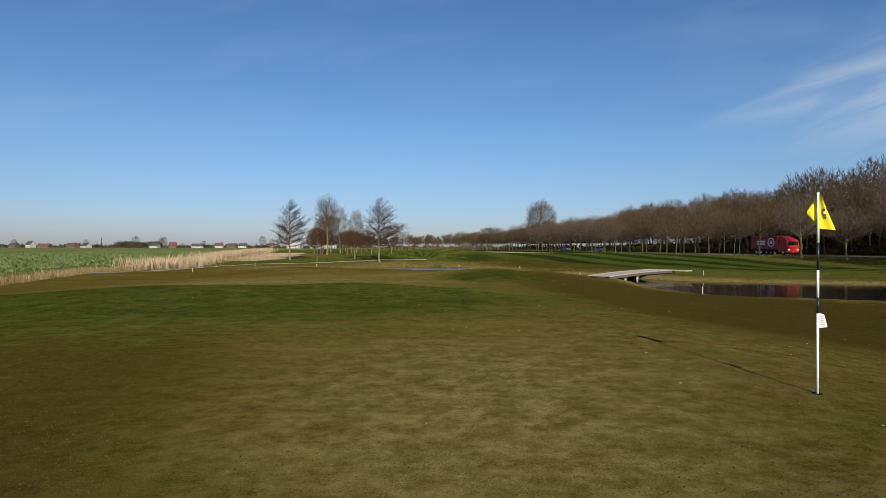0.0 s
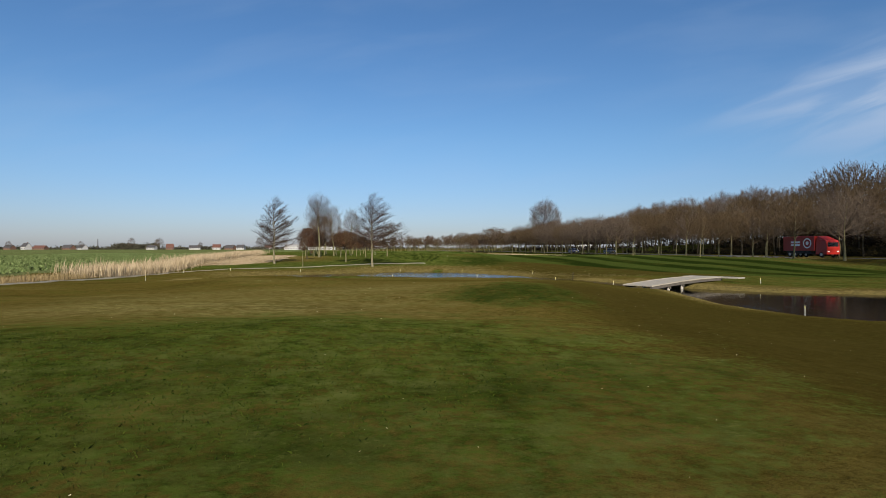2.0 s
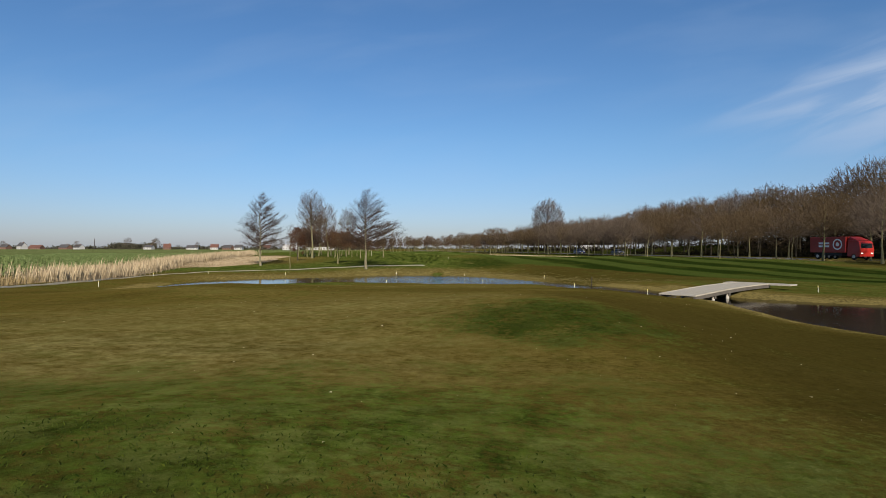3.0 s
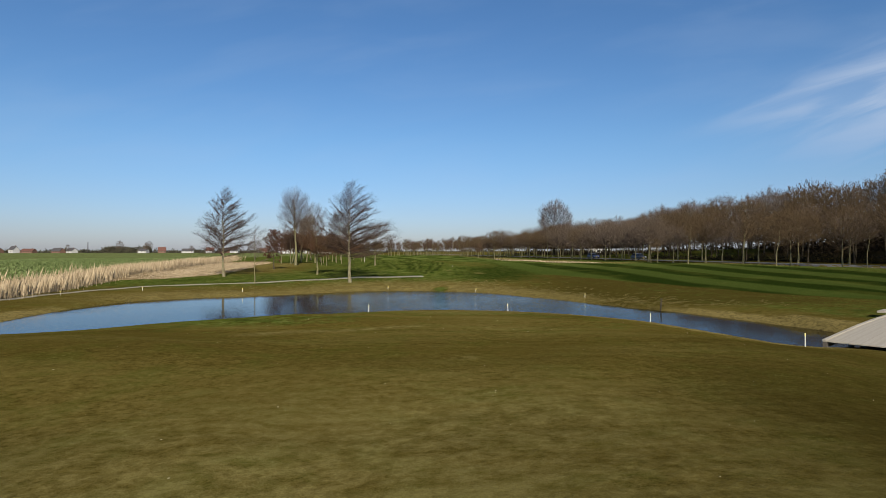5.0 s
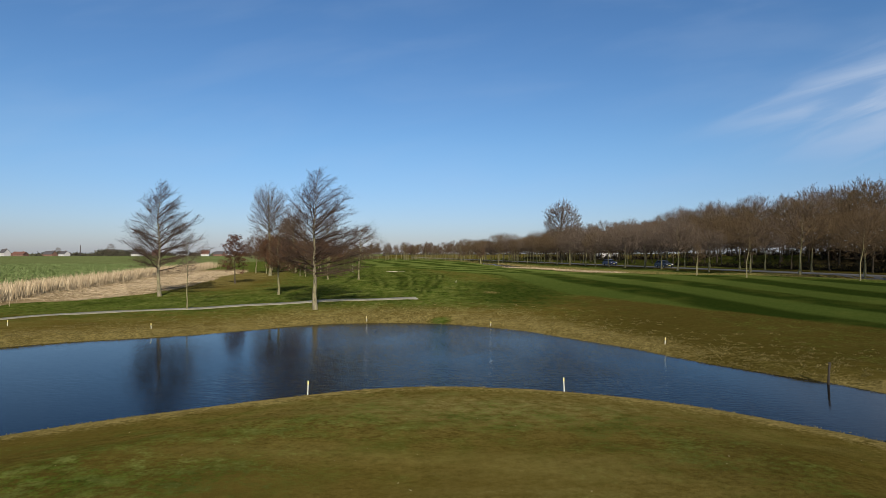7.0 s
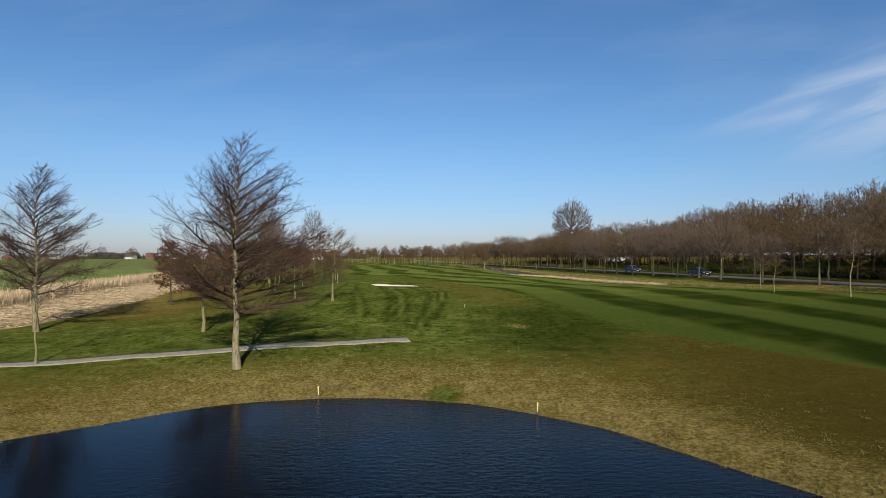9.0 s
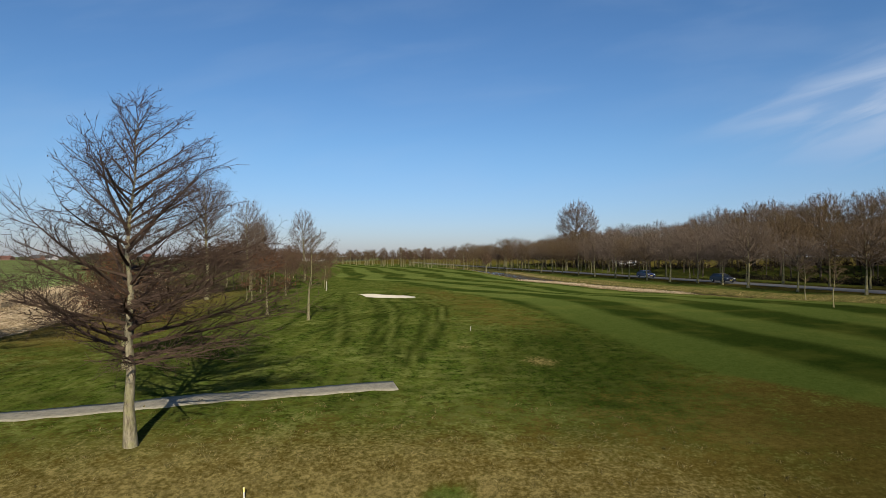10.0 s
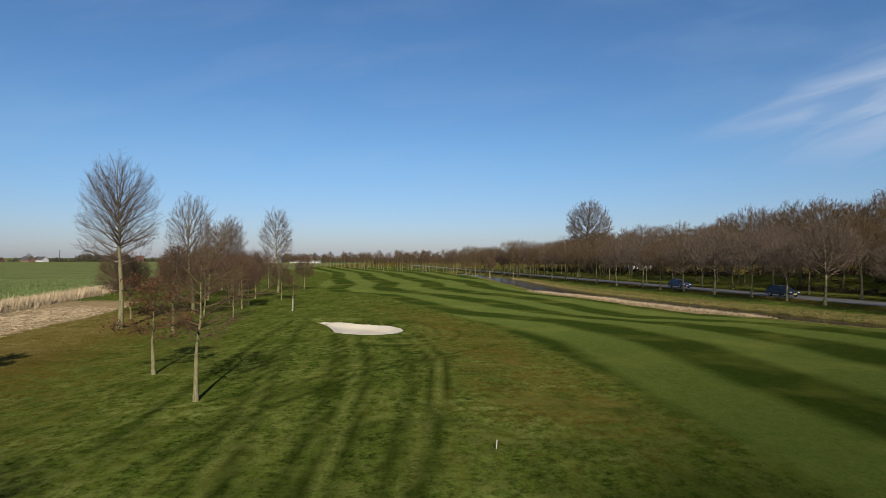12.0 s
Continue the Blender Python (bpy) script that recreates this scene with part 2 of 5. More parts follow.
C_SOIL, C_CROP_A, C_CROP_B = (0.085, 0.085, 0.035), (0.185, 0.265, 0.105), (0.275, 0.335, 0.165)

M_TURF = turf_material()

M_WATER = Mat("pond water", 0.02, 0.12)
M_WATER.b.inputs["IOR"].default_value = 1.333
M_WATER.color((0.0016, 0.002, 0.003))
rip = M_WATER.noise(4.6, 4, 0.62, stretch=(0.75, 1.3, 1), co=M_WATER.world_co())
rip2 = M_WATER.noise(0.22, 2, 0.5, co=M_WATER.world_co(), lo=0.35, hi=0.6)
w_pos = M_WATER.n.new("ShaderNodeSeparateXYZ")
M_WATER.l.new(M_WATER.world_co(), w_pos.inputs["Vector"])
open_x = M_WATER.math("MULTIPLY", M_WATER.span(w_pos.outputs["X"], -11.0, -4.0, 0.0, 1.0, True), M_WATER.span(w_pos.outputs["X"], 5.0, 11.0, 1.0, 0.0, True))
calm = M_WATER.math("ADD", M_WATER.math("MULTIPLY", open_x, 0.85), 0.13)       # the wind ripples the middle, its arms lie sheltered
M_WATER.bump(M_WATER.math("MULTIPLY", M_WATER.math("MULTIPLY", rip, M_WATER.math("ADD", rip2, 1.4)), calm), 0.27, 0.05)

M_DITCH = Mat("murky ditch water", 0.18, 0.15)
M_DITCH.b.inputs["IOR"].default_value = 1.333
M_DITCH.color(M_DITCH.mix(M_DITCH.noise(0.4, 3, 0.5, lo=0.35, hi=0.65), (0.022, 0.015, 0.008), (0.045, 0.032, 0.018)))
M_DITCH.bump(M_DITCH.noise(2.2, 3, 0.5), 0.05, 0.04)
M_PATH = simple("pale shell path", (0.17, 0.155, 0.11), (0.36, 0.325, 0.245), 5.0, 0.95, 0.15, 0.7, 0.03)
M_ROAD = simple("grey asphalt", (0.070, 0.070, 0.072), (0.125, 0.125, 0.125), 0.6, 0.9, 0.2, 0.3, 0.01, fine=30)
M_SAND = simple("bunker sand", (0.46, 0.40, 0.30), (0.62, 0.56, 0.44), 0.9, 0.95, 0.15, 0.6, 0.03, fine=9)
M_DECK = simple("weathered decking", (0.26, 0.230, 0.180), (0.44, 0.395, 0.32), 1.4, 0.85, 0.25, 0.4, 0.01, stretch=(0.4, 4, 4))
M_BEAM = simple("dark bridge timber", (0.06, 0.05, 0.04), (0.13, 0.115, 0.095), 2.5, 0.9)
M_POST = simple("grey post timber", (0.28, 0.26, 0.22), (0.42, 0.39, 0.34), 3, 0.9)
M_STAKE = simple("white stake paint", (0.50, 0.48, 0.40), (0.66, 0.64, 0.55), 9, 0.6)
M_STAKE_Y = simple("yellow stake paint", (0.75, 0.62, 0.14), (0.82, 0.72, 0.25), 9, 0.6)
M_WHITE = simple("white gloss pole", (0.80, 0.80, 0.78), (0.86, 0.86, 0.84), 20, 0.35, 0.5, 0.05)
M_BLACK = simple("black gloss pole", (0.008, 0.008, 0.010), (0.018, 0.018, 0.02), 20, 0.4, 0.5, 0.05)
M_FLAG = simple("yellow flag cloth", (0.86, 0.66, 0.012), (0.90, 0.72, 0.03), 6, 0.75, 0.2, 0.2, 0.004, fine=240)
M_TAG = simple("white tag cloth", (0.74, 0.72, 0.72), (0.82, 0.80, 0.80), 12, 0.7)
M_PINK = simple("red print", (0.55, 0.20, 0.24), (0.62, 0.28, 0.32), 30, 0.7)
M_INK = simple("dark print", (0.02, 0.022, 0.03), (0.05, 0.05, 0.06), 30, 0.7)


def bark_material(name, c1, c2, moss, amount, scale=6):
    m = Mat(name, 0.95, 0.04)
    a = m.noise(scale, 4, 0.65, stretch=(1.6, 1.6, 0.4), lo=0.3, hi=0.7)
    c = m.mix(a, c1, c2)
    s = m.noise(scale * 0.4, 4, 0.6, lo=0.45, hi=0.65)
    c = m.mix(m.math("MULTIPLY", s, amount), c, moss)
    m.color(m.mix(m.math("MULTIPLY", m.rand(), 0.25), c, m.mix(0.5, c, c2)))
    m.bump(a, 0.6, 0.02)
    return m.m


B_ALDER = bark_material("lichened bark", (0.060, 0.047, 0.030), (0.29, 0.255, 0.170), (0.20, 0.195, 0.08), 0.55, 9)
B_PALE = bark_material("pale olive bark", (0.058, 0.050, 0.027), (0.245, 0.218, 0.125), (0.165, 0.165, 0.060), 0.75, 10)
B_DARK = bark_material("dark bark", (0.028, 0.022, 0.016), (0.085, 0.070, 0.050), (0.075, 0.075, 0.03), 0.4)
T_ALDER = bark_material("purplish brown twigs", (0.027, 0.018, 0.014), (0.088, 0.058, 0.042), (0.08, 0.06, 0.03), 0.3)
T_POPLAR = bark_material("grey brown twigs", (0.056, 0.042, 0.032), (0.145, 0.110, 0.085), (0.11, 0.09, 0.05), 0.3)
T_BROWN = bark_material("brown twigs", (0.042, 0.028, 0.015), (0.122, 0.084, 0.048), (0.084, 0.069, 0.032), 0.35)
T_RED = bark_material("reddish twigs", (0.048, 0.029, 0.020), (0.115, 0.074, 0.050), (0.10, 0.068, 0.038), 0.3)


def leaf_material(name, c1, c2):
    m = Mat(name, 0.9, 0.06)
    m.color(m.mix(m.island(), c1, c2))
    return m.m


L_OAK = leaf_material("withered oak leaves", (0.055, 0.024, 0.014), (0.13, 0.062, 0.030))
L_BEECH = leaf_material("dark red brown leaves", (0.045, 0.022, 0.013), (0.11, 0.050, 0.026))
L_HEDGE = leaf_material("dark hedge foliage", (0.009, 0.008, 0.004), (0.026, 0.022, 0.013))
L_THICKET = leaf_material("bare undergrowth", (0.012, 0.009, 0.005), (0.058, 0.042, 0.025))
L_BRUSH = leaf_material("brown brushwood", (0.022, 0.016, 0.011), (0.070, 0.050, 0.035))
L_FAR = leaf_material("far scrub", (0.035, 0.034, 0.024), (0.085, 0.078, 0.05))
L_CONE = leaf_material("dark cones", (0.02, 0.014, 0.01), (0.05, 0.032, 0.022))
M_REED = leaf_material("pale dry reed", (0.22, 0.165, 0.095), (0.51, 0.405, 0.265))
M_REEDB = leaf_material("brown reed bank", (0.13, 0.092, 0.04), (0.33, 0.25, 0.13))
M_CROP = leaf_material("crop leaves", (0.065, 0.095, 0.025), (0.175, 0.215, 0.085))
M_GRASS = leaf_material("bank grass", (0.050, 0.048, 0.012), (0.175, 0.138, 0.055))
M_BLADE = leaf_material("turf blades", (0.022, 0.022, 0.005), (0.085, 0.072, 0.022))
M_BLADE_L = leaf_material("rough blades", (0.010, 0.019, 0.002), (0.044, 0.058, 0.007))
M_DEBRIS = leaf_material("pale litter", (0.30, 0.26, 0.15), (0.62, 0.57, 0.42))


# ---- small builders ----
def mesh_of(name, verts, faces, mat, smooth=False):
    me = bpy.data.meshes.new(name)
    me.from_pydata([tuple(v) for v in verts], [], faces)
    if mat is not None:
        me.materials.append(mat.m if isinstance(mat, Mat) else mat)
    if smooth:
        me.polygons.foreach_set("use_smooth", [True] * len(me.polygons))
    me.update()
    return me


def part(name, me, parent=None, label="", loc=None):
    ob = new(name, me)
    if parent is not None:
        ob.parent = parent
    if loc is not None:
        ob.location = loc
    if label:
        ob["label"] = label
    return ob


def empty(name, m, label, category, group=""):
    ob = new(name)
    ob.matrix_basis = m
    return tagged(ob, label, category, group)


def bm_mesh(name, bm, mat, smooth=False):
    me = bpy.data.meshes.new(name)
    bm.to_mesh(me)
    bm.free()
    me.materials.append(mat.m if isinstance(mat, Mat) else mat)
    if smooth:
        me.polygons.foreach_set("use_smooth", [True] * len(me.polygons))
    return me


def box(name, sx, sy, sz, mat, bevel=0.0, centre=(0, 0, 0)):
    bm = bmesh.new()
    bmesh.ops.create_cube(bm, size=1, matrix=Matrix.Translation(centre) @ Matrix.Diagonal((sx, sy, sz, 1)))
    if bevel:
        bmesh.ops.bevel(bm, geom=list(bm.edges), offset=bevel, segments=1, affect="EDGES", profile=0.5)
    return bm_mesh(name, bm, mat)


def tube(name, r0, r1, z0, z1, mat, sides=10, smooth=True):
    bm = bmesh.new()
    bmesh.ops.create_cone(bm, cap_ends=True, segments=sides, radius1=r0, radius2=r1, depth=z1 - z0, matrix=Matrix.Translation((0, 0, (z0 + z1) / 2)))
    return bm_mesh(name, bm, mat, smooth)


def sstep(a, b, x):
    t = np.clip((np.asarray(x, float) - a) / (b - a), 0, 1)
    return t * t * (3 - 2 * t)


def spline(pts, n=8, closed=False):
    """A smooth line through the points of the plan."""
    p = np.array(pts, float)
    k = len(p)
    out = []
    for i in range(k if closed else k - 1):
        q = [p[(i + j) % k] if closed else p[min(max(i + j, 0), k - 1)] for j in (-1, 0, 1, 2)]
        for s in np.arange(n) / n:
            out.append(0.5 * (2 * q[1] + (q[2] - q[0]) * s + (2 * q[0] - 5 * q[1] + 4 * q[2] - q[3]) * s ** 2 + (3 * q[1] - q[0] - 3 * q[2] + q[3]) * s ** 3))
    if not closed:
        out.append(p[-1])
    return np.array(out)


def line_dist(line, x, y, closed=False):
    """Distance from places to a line of the plan (inside a closed one: negative)."""
    x, y = np.asarray(x, float), np.asarray(y, float)
    best = np.full(x.shape, 1e9)
    inside = np.zeros(x.shape, bool)
    k = len(line)
    for i in range(k if closed else k - 1):
        (ax, ay), (bx, by) = line[i], line[(i + 1) % k]
        dx, dy = bx - ax, by - ay
        t = np.clip(((x - ax) * dx + (y - ay) * dy) / (dx * dx + dy * dy + 1e-12), 0, 1)
        best = np.minimum(best, np.hypot(x - ax - t * dx, y - ay - t * dy))
        if closed and ay != by:
            inside ^= ((ay > y) != (by > y)) & (x < (bx - ax) * (y - ay) / (by - ay) + ax)
    return np.where(inside, -best, best) if closed else best


# ---- the lie of the land ----
WATER, DITCH = -1.52, -0.84
POND = spline([(-5.75, 87.6), (-3, 87.6), (-0.4, 86.9), (1.9, 85.4), (3.8, 83.8), (5.2, 81.8), (7.6, 78.1), (9.7, 74.2), (11.2, 72), (13.1, 69.2), (14.7, 65.8), (16.8, 60.8), (18.4, 57.6), (20.6, 54.6), (23.5, 52), (27.5, 50.3), (33, 48.6), (42, 46), (70, 38),
               (66, 20), (42, 27), (24, 32.8), (19.7, 34.4), (17.5, 36.3), (16.7, 39.5), (16.3, 43), (16.3, 48), (16.9, 52.6), (15.6, 55.2), (13.6, 55.6), (12.9, 56.8), (12.3, 58.6), (11.4, 61), (10.5, 63.2), (8.9, 65.1), (7.1, 66.8), (5.2, 67.95), (2.6, 69.0), (-0.3, 69.5), (-3.3, 69.1),
               (-5.9, 67.85), (-8.2, 66.5), (-10.3, 65.2), (-12.4, 63.6), (-14.6, 61.8), (-16.7, 60), (-18.2, 58.4), (-20.3, 57.6), (-22.3, 58.8), (-23.2, 62.2), (-24.1, 67.5), (-23.8, 73.4), (-22.7, 76.8), (-20.1, 79.1), (-17, 80.4), (-14.3, 81.7), (-12.4, 83.3), (-10.4, 85.1), (-8.3, 86.8)], 4, True)
DITCH_LINE = spline([(66, 101), (60, 108), (49, 124), (41.5, 137), (35.5, 149), (30, 167), (25.5, 181), (21.5, 196), (19, 216), (15, 262), (4, 320)], 6)
REED_LINE = spline([(-24, 8), (-27.8, 36), (-31.2, 50), (-34.6, 62), (-35.4, 74), (-37, 86), (-39.5, 97), (-42, 110), (-45, 128), (-49.5, 152), (-58, 190), (-72, 240)], 6)
PATH_LINE = spline([(-2.7, 97.0), (-5.5, 96.2), (-9, 95.0), (-12.4, 94.2), (-15, 93.5), (-18, 93.0), (-22, 92.2), (-25.4, 90.8), (-28.2, 88.6), (-30.4, 85.6), (-31.4, 81), (-31.7, 74), (-31.3, 66), (-30, 58), (-27.6, 51), (-27, 45.5)], 10)
COLLAR = spline([(-45, 14.6), (-20, 15.4), (-10, 16.2), (-5, 17.6), (-2.4, 19.4)], 6)          # crest of the green's collar and its mound
BUNKER = spline([(-10.6, 138.2), (-8.9, 134.4), (-7.6, 131), (-5.5, 129.7), (-3.9, 131), (-3.5, 133.6), (-5.0, 135.8), (-7.6, 136.8)], 6, True)


def road_x(y):
    return 50.2 - 0.207 * (np.asarray(y, float) - 157)


def land(x, y):
    """The height of the ground."""
    x, y = np.asarray(x, float), np.asarray(y, float)
    mid = np.interp(y, [-60, 12, 24, 34, 47, 60, 65, 68.5, 86, 88, 90.5, 97, 108, 118, 135, 170, 230, 400], [0, 0, -0.16, -0.32, -0.47, -0.74, -1.06, -1.28, -1.30, -1.2, -0.85, -0.52, 0.2, 0.5, 0.36, 0.15, 0.1, 0.0])
    left = np.interp(y, [-60, 20, 46, 54, 60, 75, 85, 93, 103, 120, 140, 200, 400], [-0.7, -0.70, -0.66, -0.76, -1.0, -1.28, -1.26, -1.02, -0.66, -0.42, -0.3, -0.2, -0.2])
    right = np.interp(y, [-60, 20, 40, 50, 60, 77, 90, 105, 118, 135, 150, 400], [-0.85, -1.24, -1.36, -1.32, -1.2, -1.18, -0.5, 0.08, 0.36, 0.12, -0.22, -0.4])
    z = mid + (left - mid) * sstep(-7, -23, x)
    z = z + (right - z) * sstep(3 + 4 * sstep(36, 50, y), 14 + 4 * sstep(36, 50, y), x)
    z = z + 0.10 * np.sin(x * 0.21 + 1.0) * np.sin(y * 0.17 + 0.4) * sstep(5, 20, y) + 0.035 * np.sin(x * 0.9 + y * 0.37) * np.sin(y * 0.71 - x * 0.3) * sstep(8, 24, y)
    z = z + 0.54 * np.exp(-(((x - 2.9) / 4.2) ** 2 + ((y - 35.5) / 4.8) ** 2)) + 0.30 * np.exp(-(line_dist(COLLAR, x, y - 2.6) / 3.4) ** 2) * sstep(-22, -12, x)
    z = z + 0.50 * np.exp(-(((x + 12) / 6) ** 2 + ((y - 47.5) / 4.6) ** 2))
    # road on its low bank, and the rising ground of the wood beyond
    off = x - road_x(y)
    z = z + (0.15 - z) * sstep(-7, -2.8, off)
    z = z + 2.6 * sstep(13, 30, off) * sstep(-80, 20, y) * (1 - 0.75 * sstep(180, 260, y))
    # crop field and reed ditch
    dr = line_dist(REED_LINE, x, y)
    side = sstep(-29, -40, x + np.interp(y, [0, 40, 52, 60, 92, 127, 195, 240], [-8.5, -5.5, -2.5, 0, 5.5, 12, 29, 43]))
    z = z + (-0.45 - z) * side
    z = np.maximum(z - 0.5 * np.exp(-(dr / 1.6) ** 2), np.minimum(z, -1.44))
    # sand hollow in the face of a low rise
    z = z + 0.12 * np.exp(-(((x + 7) / 8.5) ** 2 + ((y - 137) / 7.5) ** 2))
    db = line_dist(BUNKER, x, y, True)
    z = z + 0.18 * np.exp(-((db - 1.4) / 1.2) ** 2) * sstep(134, 129.5, y) + 0.22 * np.exp(-((db - 1.2) / 1.6) ** 2) * sstep(128, 137, y) - 0.45 * sstep(0.5, -0.8, db)
    # road ditch and pond
    dd = line_dist(DITCH_LINE, x, y)
    z = np.where(dd < 6.6, np.minimum(z, DITCH - 0.35 + (z - DITCH + 0.35) * sstep(2.8, 6.2, dd)), z)
    dp = line_dist(POND, x, y, True)
    z = np.where((y < 71) & (x < 17.5), np.minimum(z, -1.34 + 0.065 * np.maximum(0, dp - 0.9) + 0.12 * np.maximum(0, dp - 3.2)), z)          # the green falls gently to its bank
    wide = 1.1 + 1.2 * sstep(66, 80, y) + 0.9 * sstep(16, 26, x)
    bank = WATER - 0.12 + (z - WATER + 0.12) * sstep(-0.25, 1.0, dp / wide)
    return np.where(dp < wide, np.where(dp < -0.25 * wide, WATER - 0.12 - np.minimum(0.7, 0.35 * (-dp - 0.25 * wide)), bank), z)


GRID = {}


def ground_z(x, y):
    """The height of the built ground, between its corners."""
    gx, gy, gz = GRID["x"], GRID["y"], GRID["z"]
    x, y = np.asarray(x, float), np.asarray(y, float)
    i = np.clip(np.searchsorted(gx, x) - 1, 0, len(gx) - 2)
    j = np.clip(np.searchsorted(gy, y) - 1, 0, len(gy) - 2)
    a, b = (x - gx[i]) / (gx[i + 1] - gx[i]), (y - gy[j]) / (gy[j + 1] - gy[j])
    z = (gz[j, i] * (1 - a) + gz[j, i + 1] * a) * (1 - b) + (gz[j + 1, i] * (1 - a) + gz[j + 1, i + 1] * a) * b
    return z if z.ndim else float(z)


def fair_edge(y):
    """Where the mown fairway begins."""
    return np.interp(y, [55, 70, 76, 84, 90, 99, 105, 112, 121, 129, 137, 148, 163, 178, 190, 216, 262, 308, 420], [46, 33, 27.5, 21, 15.6, 10.4, 8.4, 7.0, 5.5, 4.6, 3.1, -0.6, -5.5, -10.5, -19, -26.5, -32, -42, -100])


# wheel ruts and mower lines in the rough
TRACKS = [([(-4.4, 102), (-5.0, 112), (-6.2, 122), (-7.6, 129)], 0.22), ([(-3.2, 102), (-3.6, 112), (-4.6, 122), (-5.9, 128)], 0.20), ([(-2.6, 100), (-2.0, 110), (-2.2, 119), (-3.8, 128)], 0.22),
          ([(-1.3, 104), (-0.6, 114), (-0.8, 122), (-2.4, 130)], 0.18), ([(-8.4, 107), (-6.4, 113), (-3.5, 118), (1.6, 123)], 0.20), ([(-5.8, 104), (-7.2, 113), (-9.2, 123), (-10.8, 134)], 0.20),
          ([(-10.5, 108), (-11.2, 118), (-12.2, 130), (-12.6, 142)], 0.22), ([(-7.4, 127.6), (-4.6, 127.4), (-1.6, 129.5), (-1.2, 133.5), (-2.6, 137)], 0.25), ([(-6, 126), (-2, 126), (0.4, 130), (0.2, 134)], 0.18),
          ([(-3.9, 101), (-4.3, 110), (-5.4, 120), (-6.8, 128)], 0.13), ([(-6.9, 105), (-8.3, 115), (-10.2, 126)], 0.15), ([(-1.9, 101), (-1.2, 111), (-1.4, 120), (-3.0, 129)], 0.13), ([(-9.4, 113), (-5.6, 117), (-1.0, 121.5), (2.6, 126)], 0.15)]

RINGS = [[(-3.5, 103), (-4.0, 112), (-5.0, 121), (-6.3, 127)], [(-6.3, 104.5), (-7.7, 114), (-9.6, 125)], [(-1.6, 106), (-0.9, 114), (-1.1, 121), (-2.7, 128)], [(-11.8, 116), (-12.8, 128), (-13.4, 138)], [(-6.5, 127.6), (-3, 126.3), (-0.9, 127.4), (-0.2, 130.5), (-0.8, 133.5)], [(-5, 128.2), (-2.6, 127.8), (-1.5, 129.2), (-1.4, 132), (-2.2, 134.6)],
         [(-11.5, 139.4), (-9.6, 138.6), (-7, 137.6)]]


def axis(parts):
    out = []
    for a, b, s in parts:
        out += list(np.arange(a, b, s))
    return out


def grown(start, step, factor, stop):
    out, v, s = [], start, step
    while v < stop:
        v += s
        s *= factor
        out.append(v)
    return out


